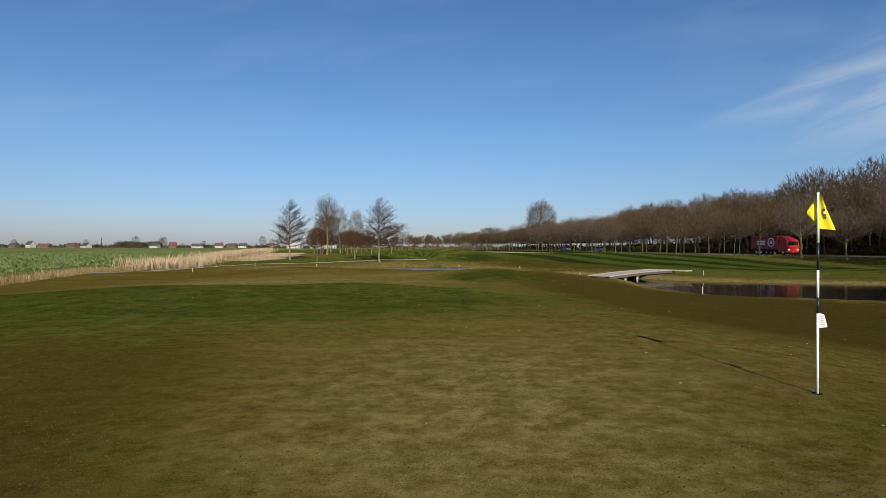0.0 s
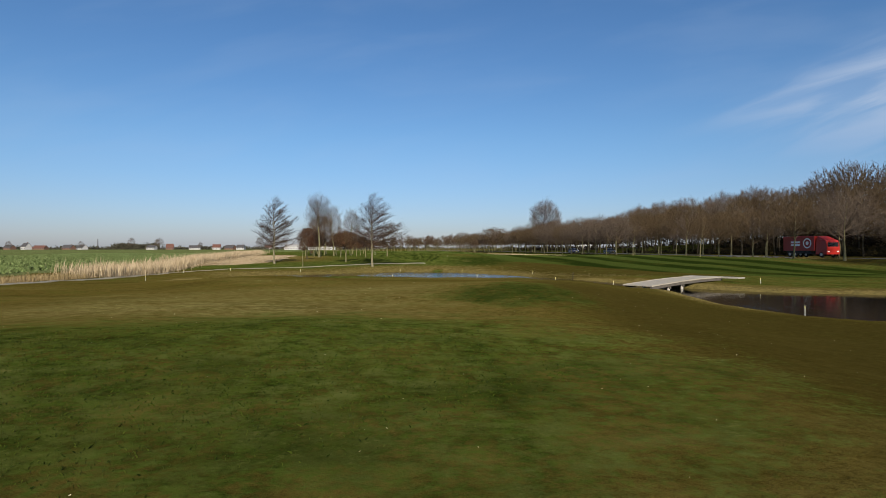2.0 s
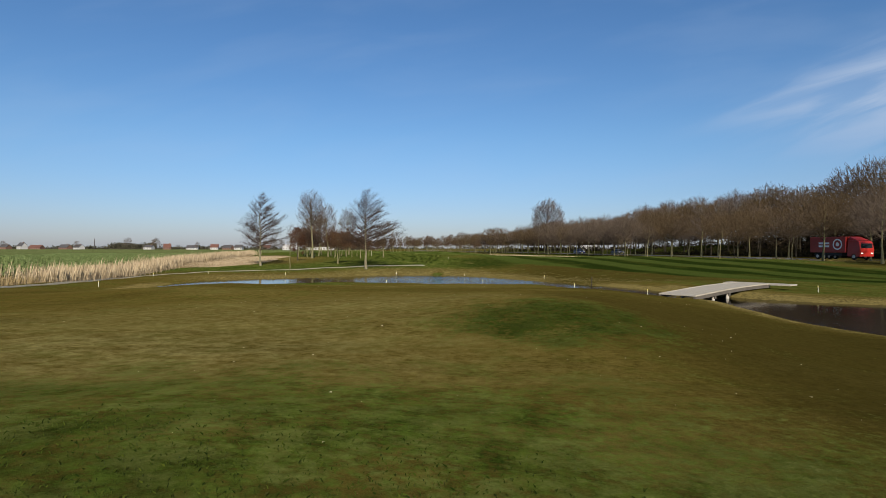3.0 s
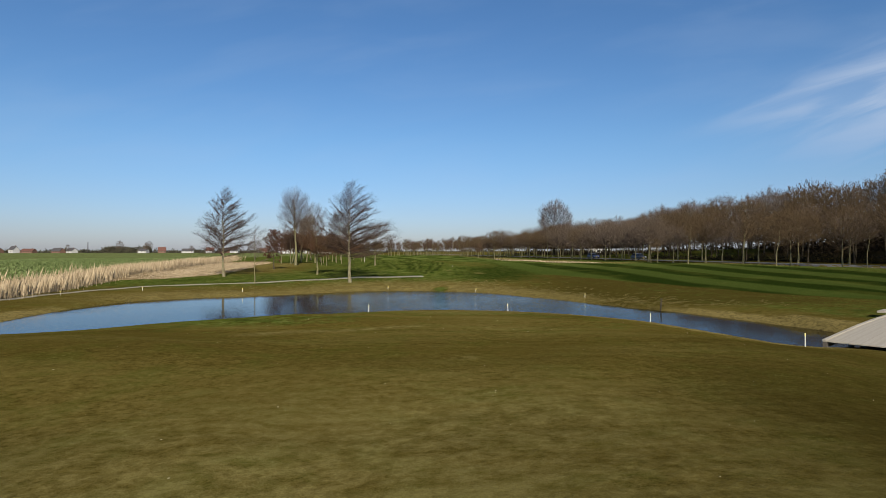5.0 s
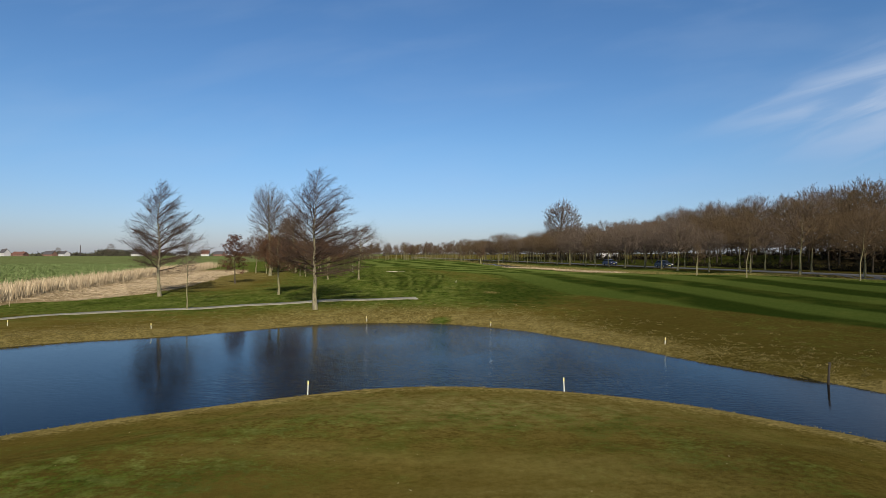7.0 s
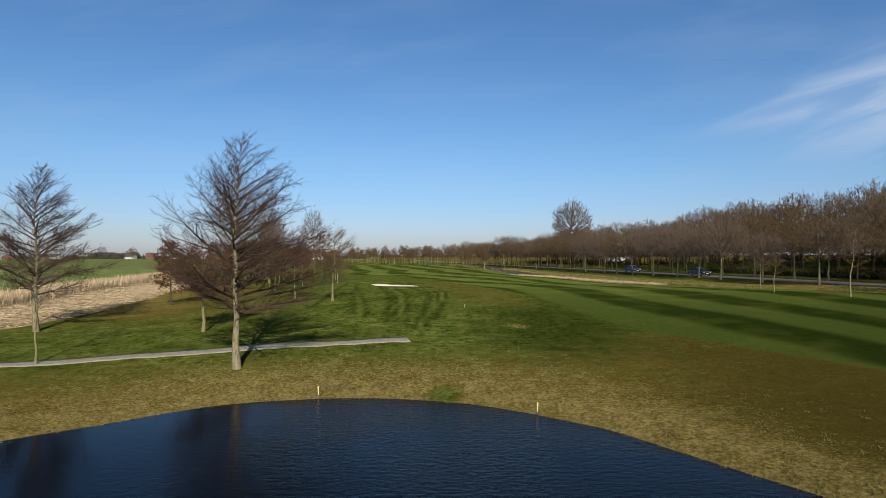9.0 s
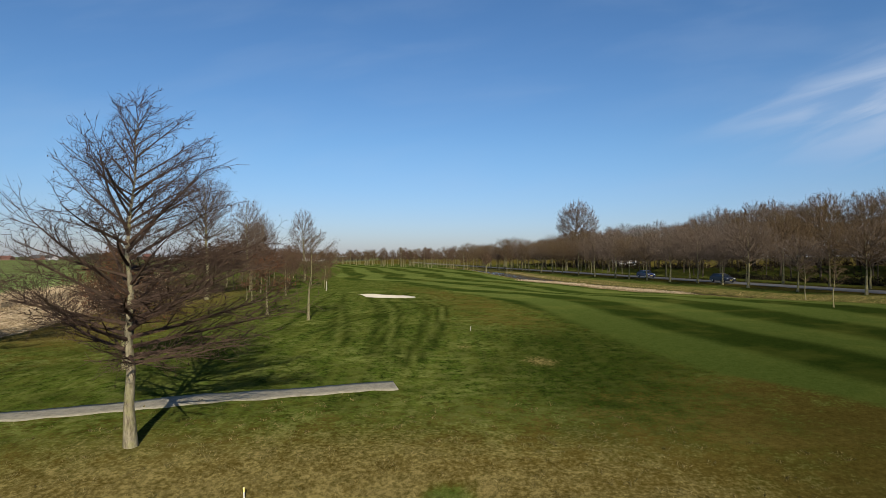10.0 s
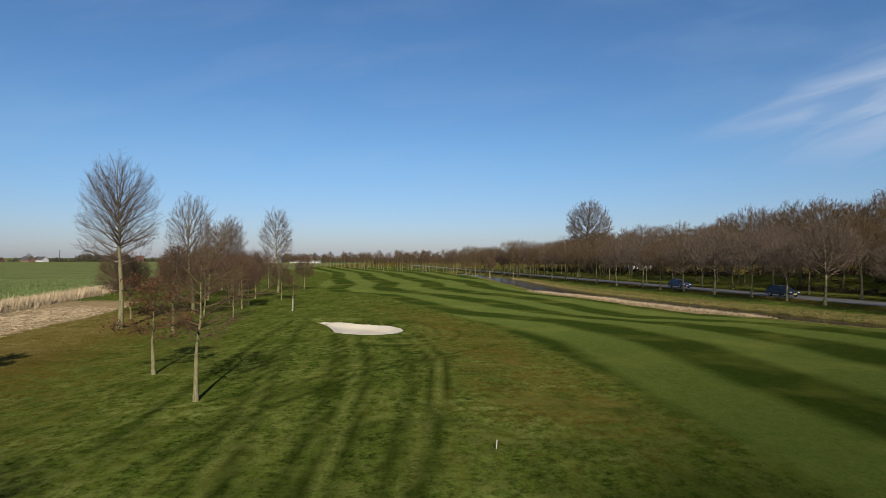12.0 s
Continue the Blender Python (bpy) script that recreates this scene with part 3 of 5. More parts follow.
def build_ground():
    xs = axis([(-46, -30, 1.0), (-30, -14, 0.5), (-14, 6, 0.32), (6, 30, 0.5), (30, 62.01, 1.0)])
    ys = axis([(-12, 46, 0.7), (46, 100, 0.42), (100, 150, 0.6), (150, 262.01, 1.4)])
    xs = np.array([-v for v in grown(46, 1.2, 1.13, 3600)][::-1] + xs + grown(62, 1.2, 1.13, 3600))
    ys = np.array([-v for v in grown(12, 1.5, 1.25, 900)][::-1] + ys + grown(262, 2.0, 1.12, 4200))
    X, Y = np.meshgrid(xs, ys)
    Z = land(X, Y)
    GRID.update(x=xs, y=ys, z=Z)
    nx, ny = len(xs), len(ys)
    me = bpy.data.meshes.new("ground")
    i = (np.arange(ny - 1)[:, None] * nx + np.arange(nx - 1)[None, :]).ravel()
    quads = np.stack([i, i + 1, i + nx + 1, i + nx], 1)
    me.vertices.add(nx * ny)
    me.vertices.foreach_set("co", np.stack([X, Y, Z], -1).astype(np.float32).ravel())
    me.loops.add(quads.size)
    me.loops.foreach_set("vertex_index", quads.astype(np.int32).ravel())
    me.polygons.add(len(quads))
    me.polygons.foreach_set("loop_start", (np.arange(len(quads)) * 4).astype(np.int32))
    me.polygons.foreach_set("use_smooth", np.ones(len(quads), bool))
    me.update(calc_edges=True)
    me.materials.append(M_TURF)
    off = X - road_x(Y)
    dp = line_dist(POND, X, Y, True)
    dr = line_dist(REED_LINE, X, Y)
    dd = line_dist(DITCH_LINE, X, Y)
    db = line_dist(BUNKER, X, Y, True)
    lim = -29 - np.interp(Y, [0, 40, 52, 60, 92, 127, 195, 240], [-8.5, -5.5, -2.5, 0, 5.5, 12, 29, 43])
    fair = sstep(-1.1, 1.1, X - fair_edge(Y)) * sstep(1.0, 3.0, dd - 6.2) * sstep(2, 4, -off - 6) * sstep(60, 74, Y) * sstep(460, 430, Y)
    right_end = np.interp(Y, [60, 120, 150, 200, 300], [60, 40, 30, 17, 6])
    fair = fair * sstep(1.5, -1.5, X - right_end)
    lush = 0.72 * np.exp(-(line_dist(COLLAR, X, Y) / 8.0) ** 4) * sstep(-34, -24, X)
    lush = np.maximum(lush, 0.70 * np.exp(-(((X - 2.6) / 3.4) ** 2 + ((Y - 32.3) / 3.6) ** 2) ** 2))
    lush = np.maximum(lush, 0.56 * sstep(13, 17, X) * sstep(36, 44, Y) * sstep(2, 5, dp) * sstep(96, 86, Y))
    lush = np.maximum(lush, 0.40 * np.exp(-((dp - 5.5) / 3.0) ** 2) * sstep(50, 56, Y) * sstep(72, 68, Y) * sstep(9, 5, X))
    lush = np.maximum(lush, 0.74 * np.exp(-(((X + 9.5) / 6) ** 2 + ((Y - 57 - 0.25 * (X + 9.5)) / 3.4) ** 2)))
    lush = np.maximum(lush, sstep(82, 101, Y - 0.1 * X) * sstep(460, 400, Y) * sstep(-2.5, 1.0, off * -1 - 6))
    lush = lush * (1 - 0.52 * np.exp(-((X - fair_edge(Y) + 3.4) / 4.4) ** 2) * sstep(102, 114, Y) * sstep(185, 140, Y))
    lush = lush * (1 - 0.6 * sstep(-17, -25, X + 0.12 * (Y - 120)) * sstep(104, 112, Y) * sstep(170, 150, Y))
    lush = lush * (1 - 0.34 * sstep(-8, -15, X + 0.1 * (Y - 105)) * sstep(96, 104, Y) * sstep(150, 130, Y))
    lush = np.maximum(lush, 0.9 * np.exp(-((X + 0.8) / 0.75) ** 2 - ((Y - 88.0) / 0.8) ** 2))
    lush = np.maximum(lush * (1 - sstep(16, 21, off)), 0.6 * sstep(3.5, 5.5, off) * sstep(60, 45, off) * sstep(140, 165, Y) * sstep(400, 360, Y))
    dry = (1 - sstep(0.2, 0.6, 0.9 * np.exp(-((X + 0.8) / 0.75) ** 2 - ((Y - 88.0) / 0.8) ** 2))) * 0.66 * sstep(66, 80, Y) * sstep(98, 88, Y - 0.25 * np.maximum(0, X)) * sstep(11, 0.5, dp)
    dry = np.maximum(dry, 0.95 * sstep(2.6, 0.8, dp) * sstep(74, 66, Y) * sstep(30, 50, Y))
    dry = np.maximum(dry, 0.5 * sstep(-19, -27, X + 0.12 * (Y - 120)) * sstep(104, 112, Y) * sstep(165, 150, Y))
    dry = np.maximum(dry, 0.45 * sstep(16, 20, X) * sstep(80, 50, Y) * sstep(0, 3, 6 - dp))
    dry = np.maximum(dry, 0.6 * sstep(10, 6, dd))
    dry = np.maximum(dry, 0.45 * np.exp(-(((X + 20) / 6) ** 2 + ((Y - 72) / 12) ** 2)))
    dry = np.maximum(dry, 0.85 * np.exp(-(((X - 3.6) / 0.8) ** 2 + ((Y - 101) / 0.8) ** 2)) + 0.6 * np.exp(-(((X - 0.2) / 0.5) ** 2 + ((Y - 104.2) / 0.5) ** 2)))
    shy = sstep(5, 12, X) * sstep(66, 74, Y) * sstep(106, 94, Y) * sstep(34, 24, X)          # brown, thin turf beside the fairway
    lush, dry = lush * (1 - 0.55 * shy), dry * (1 - 0.75 * shy * sstep(1.5, 4.5, dp))
    mat_zone = sstep(0.7, -0.7, X - np.interp(Y, [60, 86, 96, 98, 101.5, 105, 114, 126, 136, 150, 170], [-33, -35, -35.2, -32.6, -30, -28.2, -28.2, -30.5, -33.6, -35, -40])) * sstep(-9, -7, X - lim) * sstep(84, 92, Y) * sstep(178, 160, Y)
    straw = np.maximum(mat_zone, 0.8 * sstep(2.6, 1.4, dr))
    straw = np.maximum(straw, sstep(3.2, 2.0, np.abs(dd - 6.2)) * sstep(146, 154, Y) * sstep(200, 186, Y) * sstep(0, 1, -off - 11) * sstep(1, -1, X - np.interp(Y, [137, 149, 167, 181, 196, 216, 262], [41.5, 35.5, 30, 25.5, 21.5, 19, 15])))
    crop = sstep(0.6, -0.6, X - lim + 7.5)
    mud = np.maximum(np.maximum(sstep(0.5, -0.2, dp), sstep(4.6, 3.8, dd)), sstep(15, 22, off) * sstep(10, 40, Y) * sstep(185, 150, Y))
    worn = 1.15 * np.exp(-(((X - 0.6) / 2.4) ** 2 + ((Y - 5.5) / 4.0) ** 2)) + 0.5 * np.exp(-(((X - 6) / 4) ** 2 + ((Y - 10) / 4) ** 2)) + 0.8 * np.exp(-((X - 1) / 6) ** 2 - ((Y - 65) / 2.2) ** 2)
    worn = worn + 0.60 * np.exp(-((X + 8) / 9) ** 4 - ((Y - 32) / 8) ** 4)
    worn = worn + 0.9 * np.exp(-(line_dist(spline([(-6.8, 51.6), (-5, 53.2), (-4.1, 53.7), (-3.3, 54.6), (-1.8, 55.4)], 6), X, Y) / 0.4) ** 2)
    worn = worn + 0.35 * np.exp(-(((X - 1.5) / 3) ** 2 + ((Y - 56) / 3.5) ** 2)) + 0.55 * np.exp(-(((X + 1) / 7) ** 2 + ((Y - 41) / 4.5) ** 2)) + 0.45 * np.exp(-(((X + 8) / 6) ** 2 + ((Y - 28) / 3) ** 2)) + 0.8 * np.exp(-((X) / 0.35) ** 2 - ((Y - 47.4) / 0.3) ** 2)
    apron = 0.8 * sstep(-1.2, -3.2, X + 0.25 * (Y - 4)) * sstep(13, 9, Y)
    apron = apron + sstep(3.0, 6.5, X + 0.02 * Y) * sstep(8, 16, Y) * sstep(54, 40, Y) * sstep(0, 3, dp)
    apron = np.maximum(apron, 0.85 * shy)
    apron = np.maximum(apron, 0.35 * np.exp(-((Y - 49) / 4) ** 4) * sstep(-16, -10, X))
    apron = np.maximum(apron, 0.7 * sstep(-9, -6, off) * sstep(6, 3, off) * sstep(90, 110, Y))
    track, ring = np.zeros_like(X), np.zeros_like(X)
    for ln in RINGS:
        ring = np.maximum(ring, np.exp(-(line_dist(spline(ln, 6), X, Y) / (0.24 if ln[0][1] > 126 else 0.15)) ** 2) * (0.9 if ln[0][1] > 126 else 0.6))
    track = np.maximum(track, 0.52 * np.exp(-(line_dist(COLLAR, X, Y) / 7.0) ** 4) * (1 - 0.75 * sstep(17.5, 22.0, Y)) + 0.85 * np.exp(-(((X - 2.6) / 3.2) ** 2 + ((Y - 32.3) / 3.4) ** 2) ** 2))          # dense dark grass of the collar
    track = np.maximum(track, 0.85 * np.exp(-(((X - 6.5) / 5) ** 2 + ((Y - 100) / 12) ** 2) ** 2) * (1 - sstep(-0.6, 0.6, X - fair_edge(Y))))          # dense rough beside the fairway
    for ln, wd in TRACKS:
        track = np.maximum(track, 0.95 * np.exp(-(line_dist(spline(ln, 6), X, Y) / wd) ** 2))
    # grazing brightness of the turf, painted stronger with distance, is stored here too
    for name, v in (("ring", ring), ("far_sheen", sstep(96, 150, Y)), ("apron", apron), ("track", track), ("worn", worn), ("lush", lush), ("dry", dry), ("straw", straw), ("crop", crop), ("fair", fair), ("mud", mud)):
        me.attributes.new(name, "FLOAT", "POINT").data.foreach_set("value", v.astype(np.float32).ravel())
    # the mower's winding line: middle of one dark band along the fairway
    u = X - np.interp(Y, [55, 70, 76, 84, 90, 99, 108, 116, 127, 133, 138, 141, 144, 148, 153, 158, 166, 175, 181, 190, 199, 216, 235, 252, 307, 420],
                      [41, 30.5, 25.5, 21.5, 19, 16.8, 14.6, 13.4, 13.3, 11.9, 10.3, 8.3, 4.6, 0.6, -1.8, -3.2, -5.5, -8.8, -13.6, -18, -20.3, -20.6, -25, -29, -38, -72]) + 6.75
    me.attributes.new("stripe", "FLOAT", "POINT").data.foreach_set("value", u.astype(np.float32).ravel())
    return tagged(new("ground", me), "winter golf turf, brown and green, with mown fairway bands", "grass", kind="structure")


build_ground()


def sheet(name, x0, y0, x1, y1, z, n, mat):
    xs, ys = np.linspace(x0, x1, n), np.linspace(y0, y1, n)
    v = [(x, y, z) for y in ys for x in xs]
    f = [(j * n + i, j * n + i + 1, (j + 1) * n + i + 1, (j + 1) * n + i) for j in range(n - 1) for i in range(n - 1)]
    return new(name, mesh_of(name, v, f, mat))


def ribbon(name, line, width, lift, mat, skirt=0.12, step=0.5, wob=0.0, cross=4):
    """A strip laid along a line of the plan, with edges that go into the ground."""
    pts, acc = [line[0]], 0.0
    for a, b in zip(line[:-1], line[1:]):
        n = max(1, int(np.hypot(*(b - a)) / step))
        pts += [a + (b - a) * (k + 1) / n for k in range(n)]
    p = np.array(pts)
    t = np.gradient(p, axis=0)
    t /= np.linalg.norm(t, axis=1)[:, None] + 1e-9
    nrm = np.stack([-t[:, 1], t[:, 0]], 1)
    verts, faces, m = [], [], cross + 3
    for i, (q, r) in enumerate(zip(p, nrm)):
        wl_ = width / 2 * (1 + wob * noise.noise((i * 0.35, 0, 1)))
        wr_ = width / 2 * (1 + wob * noise.noise((i * 0.35, 7, 1)))
        for s in [-1.0 - 1e-3] + list(np.linspace(-1, 1, cross + 1)) + [1.0 + 1e-3]:
            w = q + r * s * (wl_ if s < 0 else wr_)
            z = ground_z(w[0], w[1]) + (lift if abs(s) <= 1 else lift - skirt)
            verts.append((w[0], w[1], z))
        if i:
            a, b = (i - 1) * m, i * m
            faces += [(a + k, a + k + 1, b + k + 1, b + k) for k in range(m - 1)]
    return new(name, mesh_of(name, verts, faces, mat, True))


tagged(sheet("water", -34, 12, 72, 90, WATER, 2, M_WATER), "dark blue rippled pond with reed stubble along its banks", "water", kind="structure")
tagged(ribbon("water", DITCH_LINE, 11.0, 0.0, M_DITCH, 0.0, 2.0), "narrow dark roadside ditch", "water", kind="structure")
dw = bpy.data.objects["water.001"].data
dw.vertices.foreach_set("co", np.array([(v.co.x, v.co.y, DITCH) for v in dw.vertices], np.float32).ravel())
tagged(ribbon("path", PATH_LINE, 1.15, 0.02, M_PATH, 0.12, 0.3, 0.26), "narrow pale shell path through the grass", "path", kind="structure")
ROAD_LINE = np.array([(float(road_x(y)), y) for y in range(-160, 520, 20)], float)
tagged(ribbon("road", ROAD_LINE, 5.6, 0.04, M_ROAD, 0.12, 2.0), "grey asphalt country road between bare trees", "road", kind="structure")


def build_bunker():
    """Sand floor that dips below its grassy lip."""
    c = BUNKER.mean(0)
    verts, faces, rings = [], [], 9
    n = len(BUNKER)
    for k in range(rings):
        s = 1.06 - k / (rings - 1) * 1.02
        for q in BUNKER:
            w = c + (q - c) * s
            z = ground_z(w[0], w[1]) + 0.05 + 0.05 * noise.noise((w[0] * 0.8, w[1] * 0.8, 3))
            verts.append((w[0], w[1], z - (0.12 if k == 0 else 0)))
        if k:
            a, b = (k - 1) * n, k * n
            faces += [(a + i, a + (i + 1) % n, b + (i + 1) % n, b + i) for i in range(n)]
    faces.append(tuple(range((rings - 1) * n, rings * n)))
    ob = new("sand_bunker", mesh_of("sand_bunker", verts, faces, M_SAND, True))
    tagged(ob, "pale sand bunker sunk in the green rough", "bunker", kind="structure")


build_bunker()


# ---- trees ----
def rot_about(v, axis_, ang):
    return Matrix.Rotation(ang, 3, axis_) @ v


class Wood:
    """Collects tapered limbs as thin tubes."""

    def __init__(self):
        self.v, self.f = [], []

    def limb(self, pts, rad, sides):
        base, n = len(self.v), len(pts)
        d0 = (pts[1] - pts[0]).normalized()
        a = d0.cross(Vector((0.31, 0.95, 0.1))).normalized()
        b = d0.cross(a)
        ring = [(math.cos(2 * math.pi * k / sides), math.sin(2 * math.pi * k / sides)) for k in range(sides)]
        for p, r in zip(pts[:-1], rad[:-1]):
            for c, s in ring:
                self.v.append((p.x + (a.x * c + b.x * s) * r, p.y + (a.y * c + b.y * s) * r, p.z + (a.z * c + b.z * s) * r))
        self.v.append(tuple(pts[-1]))
        for i in range(n - 2):
            o = base + i * sides
            for k in range(sides):
                k2 = (k + 1) % sides
                self.f.append((o + k, o + k2, o + sides + k2, o + sides + k))
        o, tip = base + (n - 2) * sides, len(self.v) - 1
        for k in range(sides):
            self.f.append((o + k, o + (k + 1) % sides, tip))


def grow(rng, start, d, length, r, segs, bend, up, wind):
    """One limb's line: it wanders, turns up and leans with the wind."""
    pts, rad, p = [start.copy()], [r], start.copy()
    d = d.normalized()
    for i in range(segs):
        d = (d + Vector((rng.gauss(0, bend) + wind, rng.gauss(0, bend), rng.gauss(0, bend * 0.8) + up)) * (1.0 / segs) * 2.2).normalized()
        p = p + d * (length / segs)
        pts.append(p.copy())
        rad.append(r * (1 - 0.86 * (i + 1) / segs))
    return pts, rad


def on_line(pts, s):
    k = s * (len(pts) - 1)
    i = min(int(k), len(pts) - 2)
    return pts[i].lerp(pts[i + 1], k - i), (pts[i + 1] - pts[i]).normalized()


def tree_meshes(seed, height, r0, clear, n1, n2, n3, reach, profile, elev, bark, twigs, wind=0.0, up=0.05, fine=0.006,
                leaves=0, leaf_mat=None, leaf_size=0.06, lean=0.0, twig_len=0.55, solid=True, n4=2, cones=0, spread=0.45, steep=0.08, taper=1.1, low=0.92, dome=None, sprays=0, rise=0.62):
    """Trunk and crown of a bare tree. profile: reach of the limbs against height in the crown (0 to 1); elev: their rise in degrees, low and high.
    n1 limbs, each with n2 branches of n3 twigs and n4 sprays; solid: twigs are round, else single slivers."""
    rng = random.Random(seed)
    trunk, crown, leafy = Wood(), Wood(), ([], [])
    tp = [Vector((0, 0, -0.15))]
    n = 9
    dx = dy = 0.0
    for i in range(1, n + 1):
        dx += rng.gauss(0, 0.007) * height + (wind * 0.02 + lean) * height / n * 2
        dy += rng.gauss(0, 0.007) * height
        tp.append(Vector((dx, dy, height * i / n)))
    tr = [r0 * 1.3] + [r0 * max(0.03, 1 - i / n) ** taper for i in range(1, n + 1)]
    trunk.limb(tp, tr, 9)
    ends = []

    def within(q):
        zc_, rx_, rz_ = dome
        k = 1.04 + 0.10 * noise.noise((q.x * 0.55 + seed, q.y * 0.55, q.z * 0.55))
        return ((q.x - dx * 0.6) ** 2 + (q.y - dy * 0.6) ** 2) / (rx_ * height * k) ** 2 + (q.z - zc_ * height) ** 2 / (rz_ * height * k) ** 2 < 1

    def sliver(p, d, ln, w):
        if dome and not within(p + d * ln):
            ln *= 0.3
        side = d.cross(Vector((rng.gauss(0, 1), rng.gauss(0, 1), rng.gauss(0, 1)))).normalized() * w
        q = p + d * ln
        o = len(crown.v)
        crown.v.extend([tuple(p - side), tuple(p + side), tuple(q)])
        crown.f.append((o, o + 1, o + 2))
        ends.append((q, d))
        return q

    def twig(p, d, ln, w):
        if solid:
            pts, rad = grow(rng, p, d, ln, w, 3, 0.25, up, wind)
            crown.limb(pts, rad, 3)
            ends.append((pts[-1], d))
            ends.append((pts[1], d))
        else:
            sliver(p, d, ln, w)
            pts = [p, p + d * ln]
        for _ in range(n4):
            a, _d = on_line(pts, rng.uniform(0.2, 0.95))
            sliver(a, (d + Vector((rng.gauss(0, 0.6), rng.gauss(0, 0.6), rng.gauss(0.05, 0.5)))).normalized(), ln * rng.uniform(0.4, 0.8), w * 0.75)

    for k in range(n1):
        s = min(clear + (1 - clear) * ((k + rng.random() * 0.8) / n1) ** low, 0.985)
        p, _ = on_line(tp, s)
        c = (s - clear) / (1 - clear)
        az = k * 2.39996 + rng.gauss(0, 0.35)
        el = radians(elev[0] + (elev[1] - elev[0]) * c + rng.gauss(0, 8))
        ln = max(0.25, reach * profile(c) * rng.uniform(0.75, 1.12))
        ln *= 1 + 0.9 * wind * math.cos(az)
        d = Vector((math.cos(az) * math.cos(el), math.sin(az) * math.cos(el), math.sin(el)))
        if dome:
            # limbs that reach out to a rounded crown: its middle height, half width and half height as shares of the tree's height
            zc, rx, rz = dome
            e = math.asin(min(0.999, -0.62 + 1.6 * (k + rng.random()) / n1))
            q = rng.uniform(0.72, 0.97)
            goal = Vector((math.cos(az) * math.cos(e) * rx * q, math.sin(az) * math.cos(e) * rx * q, zc + math.sin(e) * rz * q)) * height
            s = min(0.93, max(clear, (goal.z / height) * rise + clear * 0.25 + rng.gauss(0, 0.03)))
            p, _ = on_line(tp, s)
            d = goal - p
            ln = d.length
            c = max(0.0, min(1.0, (goal.z / height - clear) / (1 - clear)))
            d = (d + Vector((0, 0, -0.10 * ln))).normalized()
        rr = min(r0 * 0.42, 0.010 + 0.017 * ln) * (1 - 0.35 * c)
        pts, rad = grow(rng, p, d, ln, rr, 6, 0.11, up, wind)
        crown.limb(pts, rad, 5 if solid else 4)
        m2 = max(2, round(n2 * min(1.0, ln / reach)))
        for j in range(m2):
            q = 0.16 + 0.82 * (j + rng.random()) / m2
            p2, d2 = on_line(pts, min(q, 0.99))
            side = d2.cross(Vector((0, 0, 1))).normalized()
            d2 = (d2 + side * rng.choice((-1, 1)) * rng.uniform(spread, spread + 0.75) + Vector((0, 0, rng.gauss(steep, 0.35)))).normalized()
            l2 = ln * (0.50 - 0.30 * q) * rng.uniform(0.7, 1.3) + 0.15
            pts2, rad2 = grow(rng, p2, d2, l2, max(fine * 1.3, rr * 0.36 * (1 - 0.5 * q)), 4 if solid else 2, 0.17, up, wind)
            crown.limb(pts2, rad2, 3)
            m3 = max(2, round(n3 * min(1.0, 2.2 * l2 / reach)))
            for h in range(m3):
                p3, d3 = on_line(pts2, min(0.12 + 0.88 * (h + rng.random()) / m3, 0.99))
                d3 = (d3 + Vector((rng.gauss(0, 0.6), rng.gauss(0, 0.6), rng.gauss(0.05, 0.45)))).normalized()
                twig(p3, d3, twig_len * rng.uniform(0.5, 1.2) * (0.6 + 0.4 * (1 - c)), fine)
    for k in range(n1 // 2):
        p, d = on_line(tp, min(0.99, clear + (1 - clear) * rng.random()))
        twig(p, Vector((rng.gauss(0, 0.8), rng.gauss(0, 0.8), rng.uniform(0.2, 0.9))).normalized(), twig_len * rng.uniform(0.6, 1.3), fine)
    for k in range(sprays if dome else 0):
        # fine upright sprays just under the crown's surface
        e, az = math.asin(rng.uniform(-0.55, 1.0)), rng.uniform(0, 2 * math.pi)
        u = Vector((math.cos(az) * math.cos(e), math.sin(az) * math.cos(e), math.sin(e)))
        q = rng.uniform(0.68, 0.98)
        p = Vector((u.x * dome[1] * q + dx * 0.6 / height, u.y * dome[1] * q + dy * 0.6 / height, dome[0] + u.z * dome[2] * q)) * height
        d = (u * 0.8 + Vector((rng.gauss(0, 0.35), rng.gauss(0, 0.35), rng.uniform(0.2, 0.9)))).normalized()
        ln = twig_len * rng.uniform(0.8, 1.4)
        p = p - d * ln
        sliver(p, d, ln, fine * 1.15)
        for h in range(5):
            sliver(p + d * ln * rng.uniform(0.15, 0.85), (d + Vector((rng.gauss(0, 0.45), rng.gauss(0, 0.45), rng.gauss(0.15, 0.35)))).normalized(), ln * rng.uniform(0.3, 0.6), fine * 0.85)
    for k in range(leaves):
        p, d = rng.choice(ends)
        p = p + Vector((rng.gauss(0, 0.05), rng.gauss(0, 0.05), rng.gauss(-0.03, 0.05)))
        a = Vector((rng.gauss(0, 1), rng.gauss(0, 1), rng.gauss(0, 1))).normalized()
        b = a.cross(Vector((rng.gauss(0, 1), rng.gauss(0, 1), rng.gauss(0, 1)))).normalized()
        w = leaf_size * rng.uniform(0.6, 1.3)
        o = len(leafy[0])
        leafy[0].extend([tuple(p - a * w), tuple(p + b * w * 0.55), tuple(p + a * w), tuple(p - b * w * 0.55)])
        leafy[1].append((o, o + 1, o + 2, o + 3))
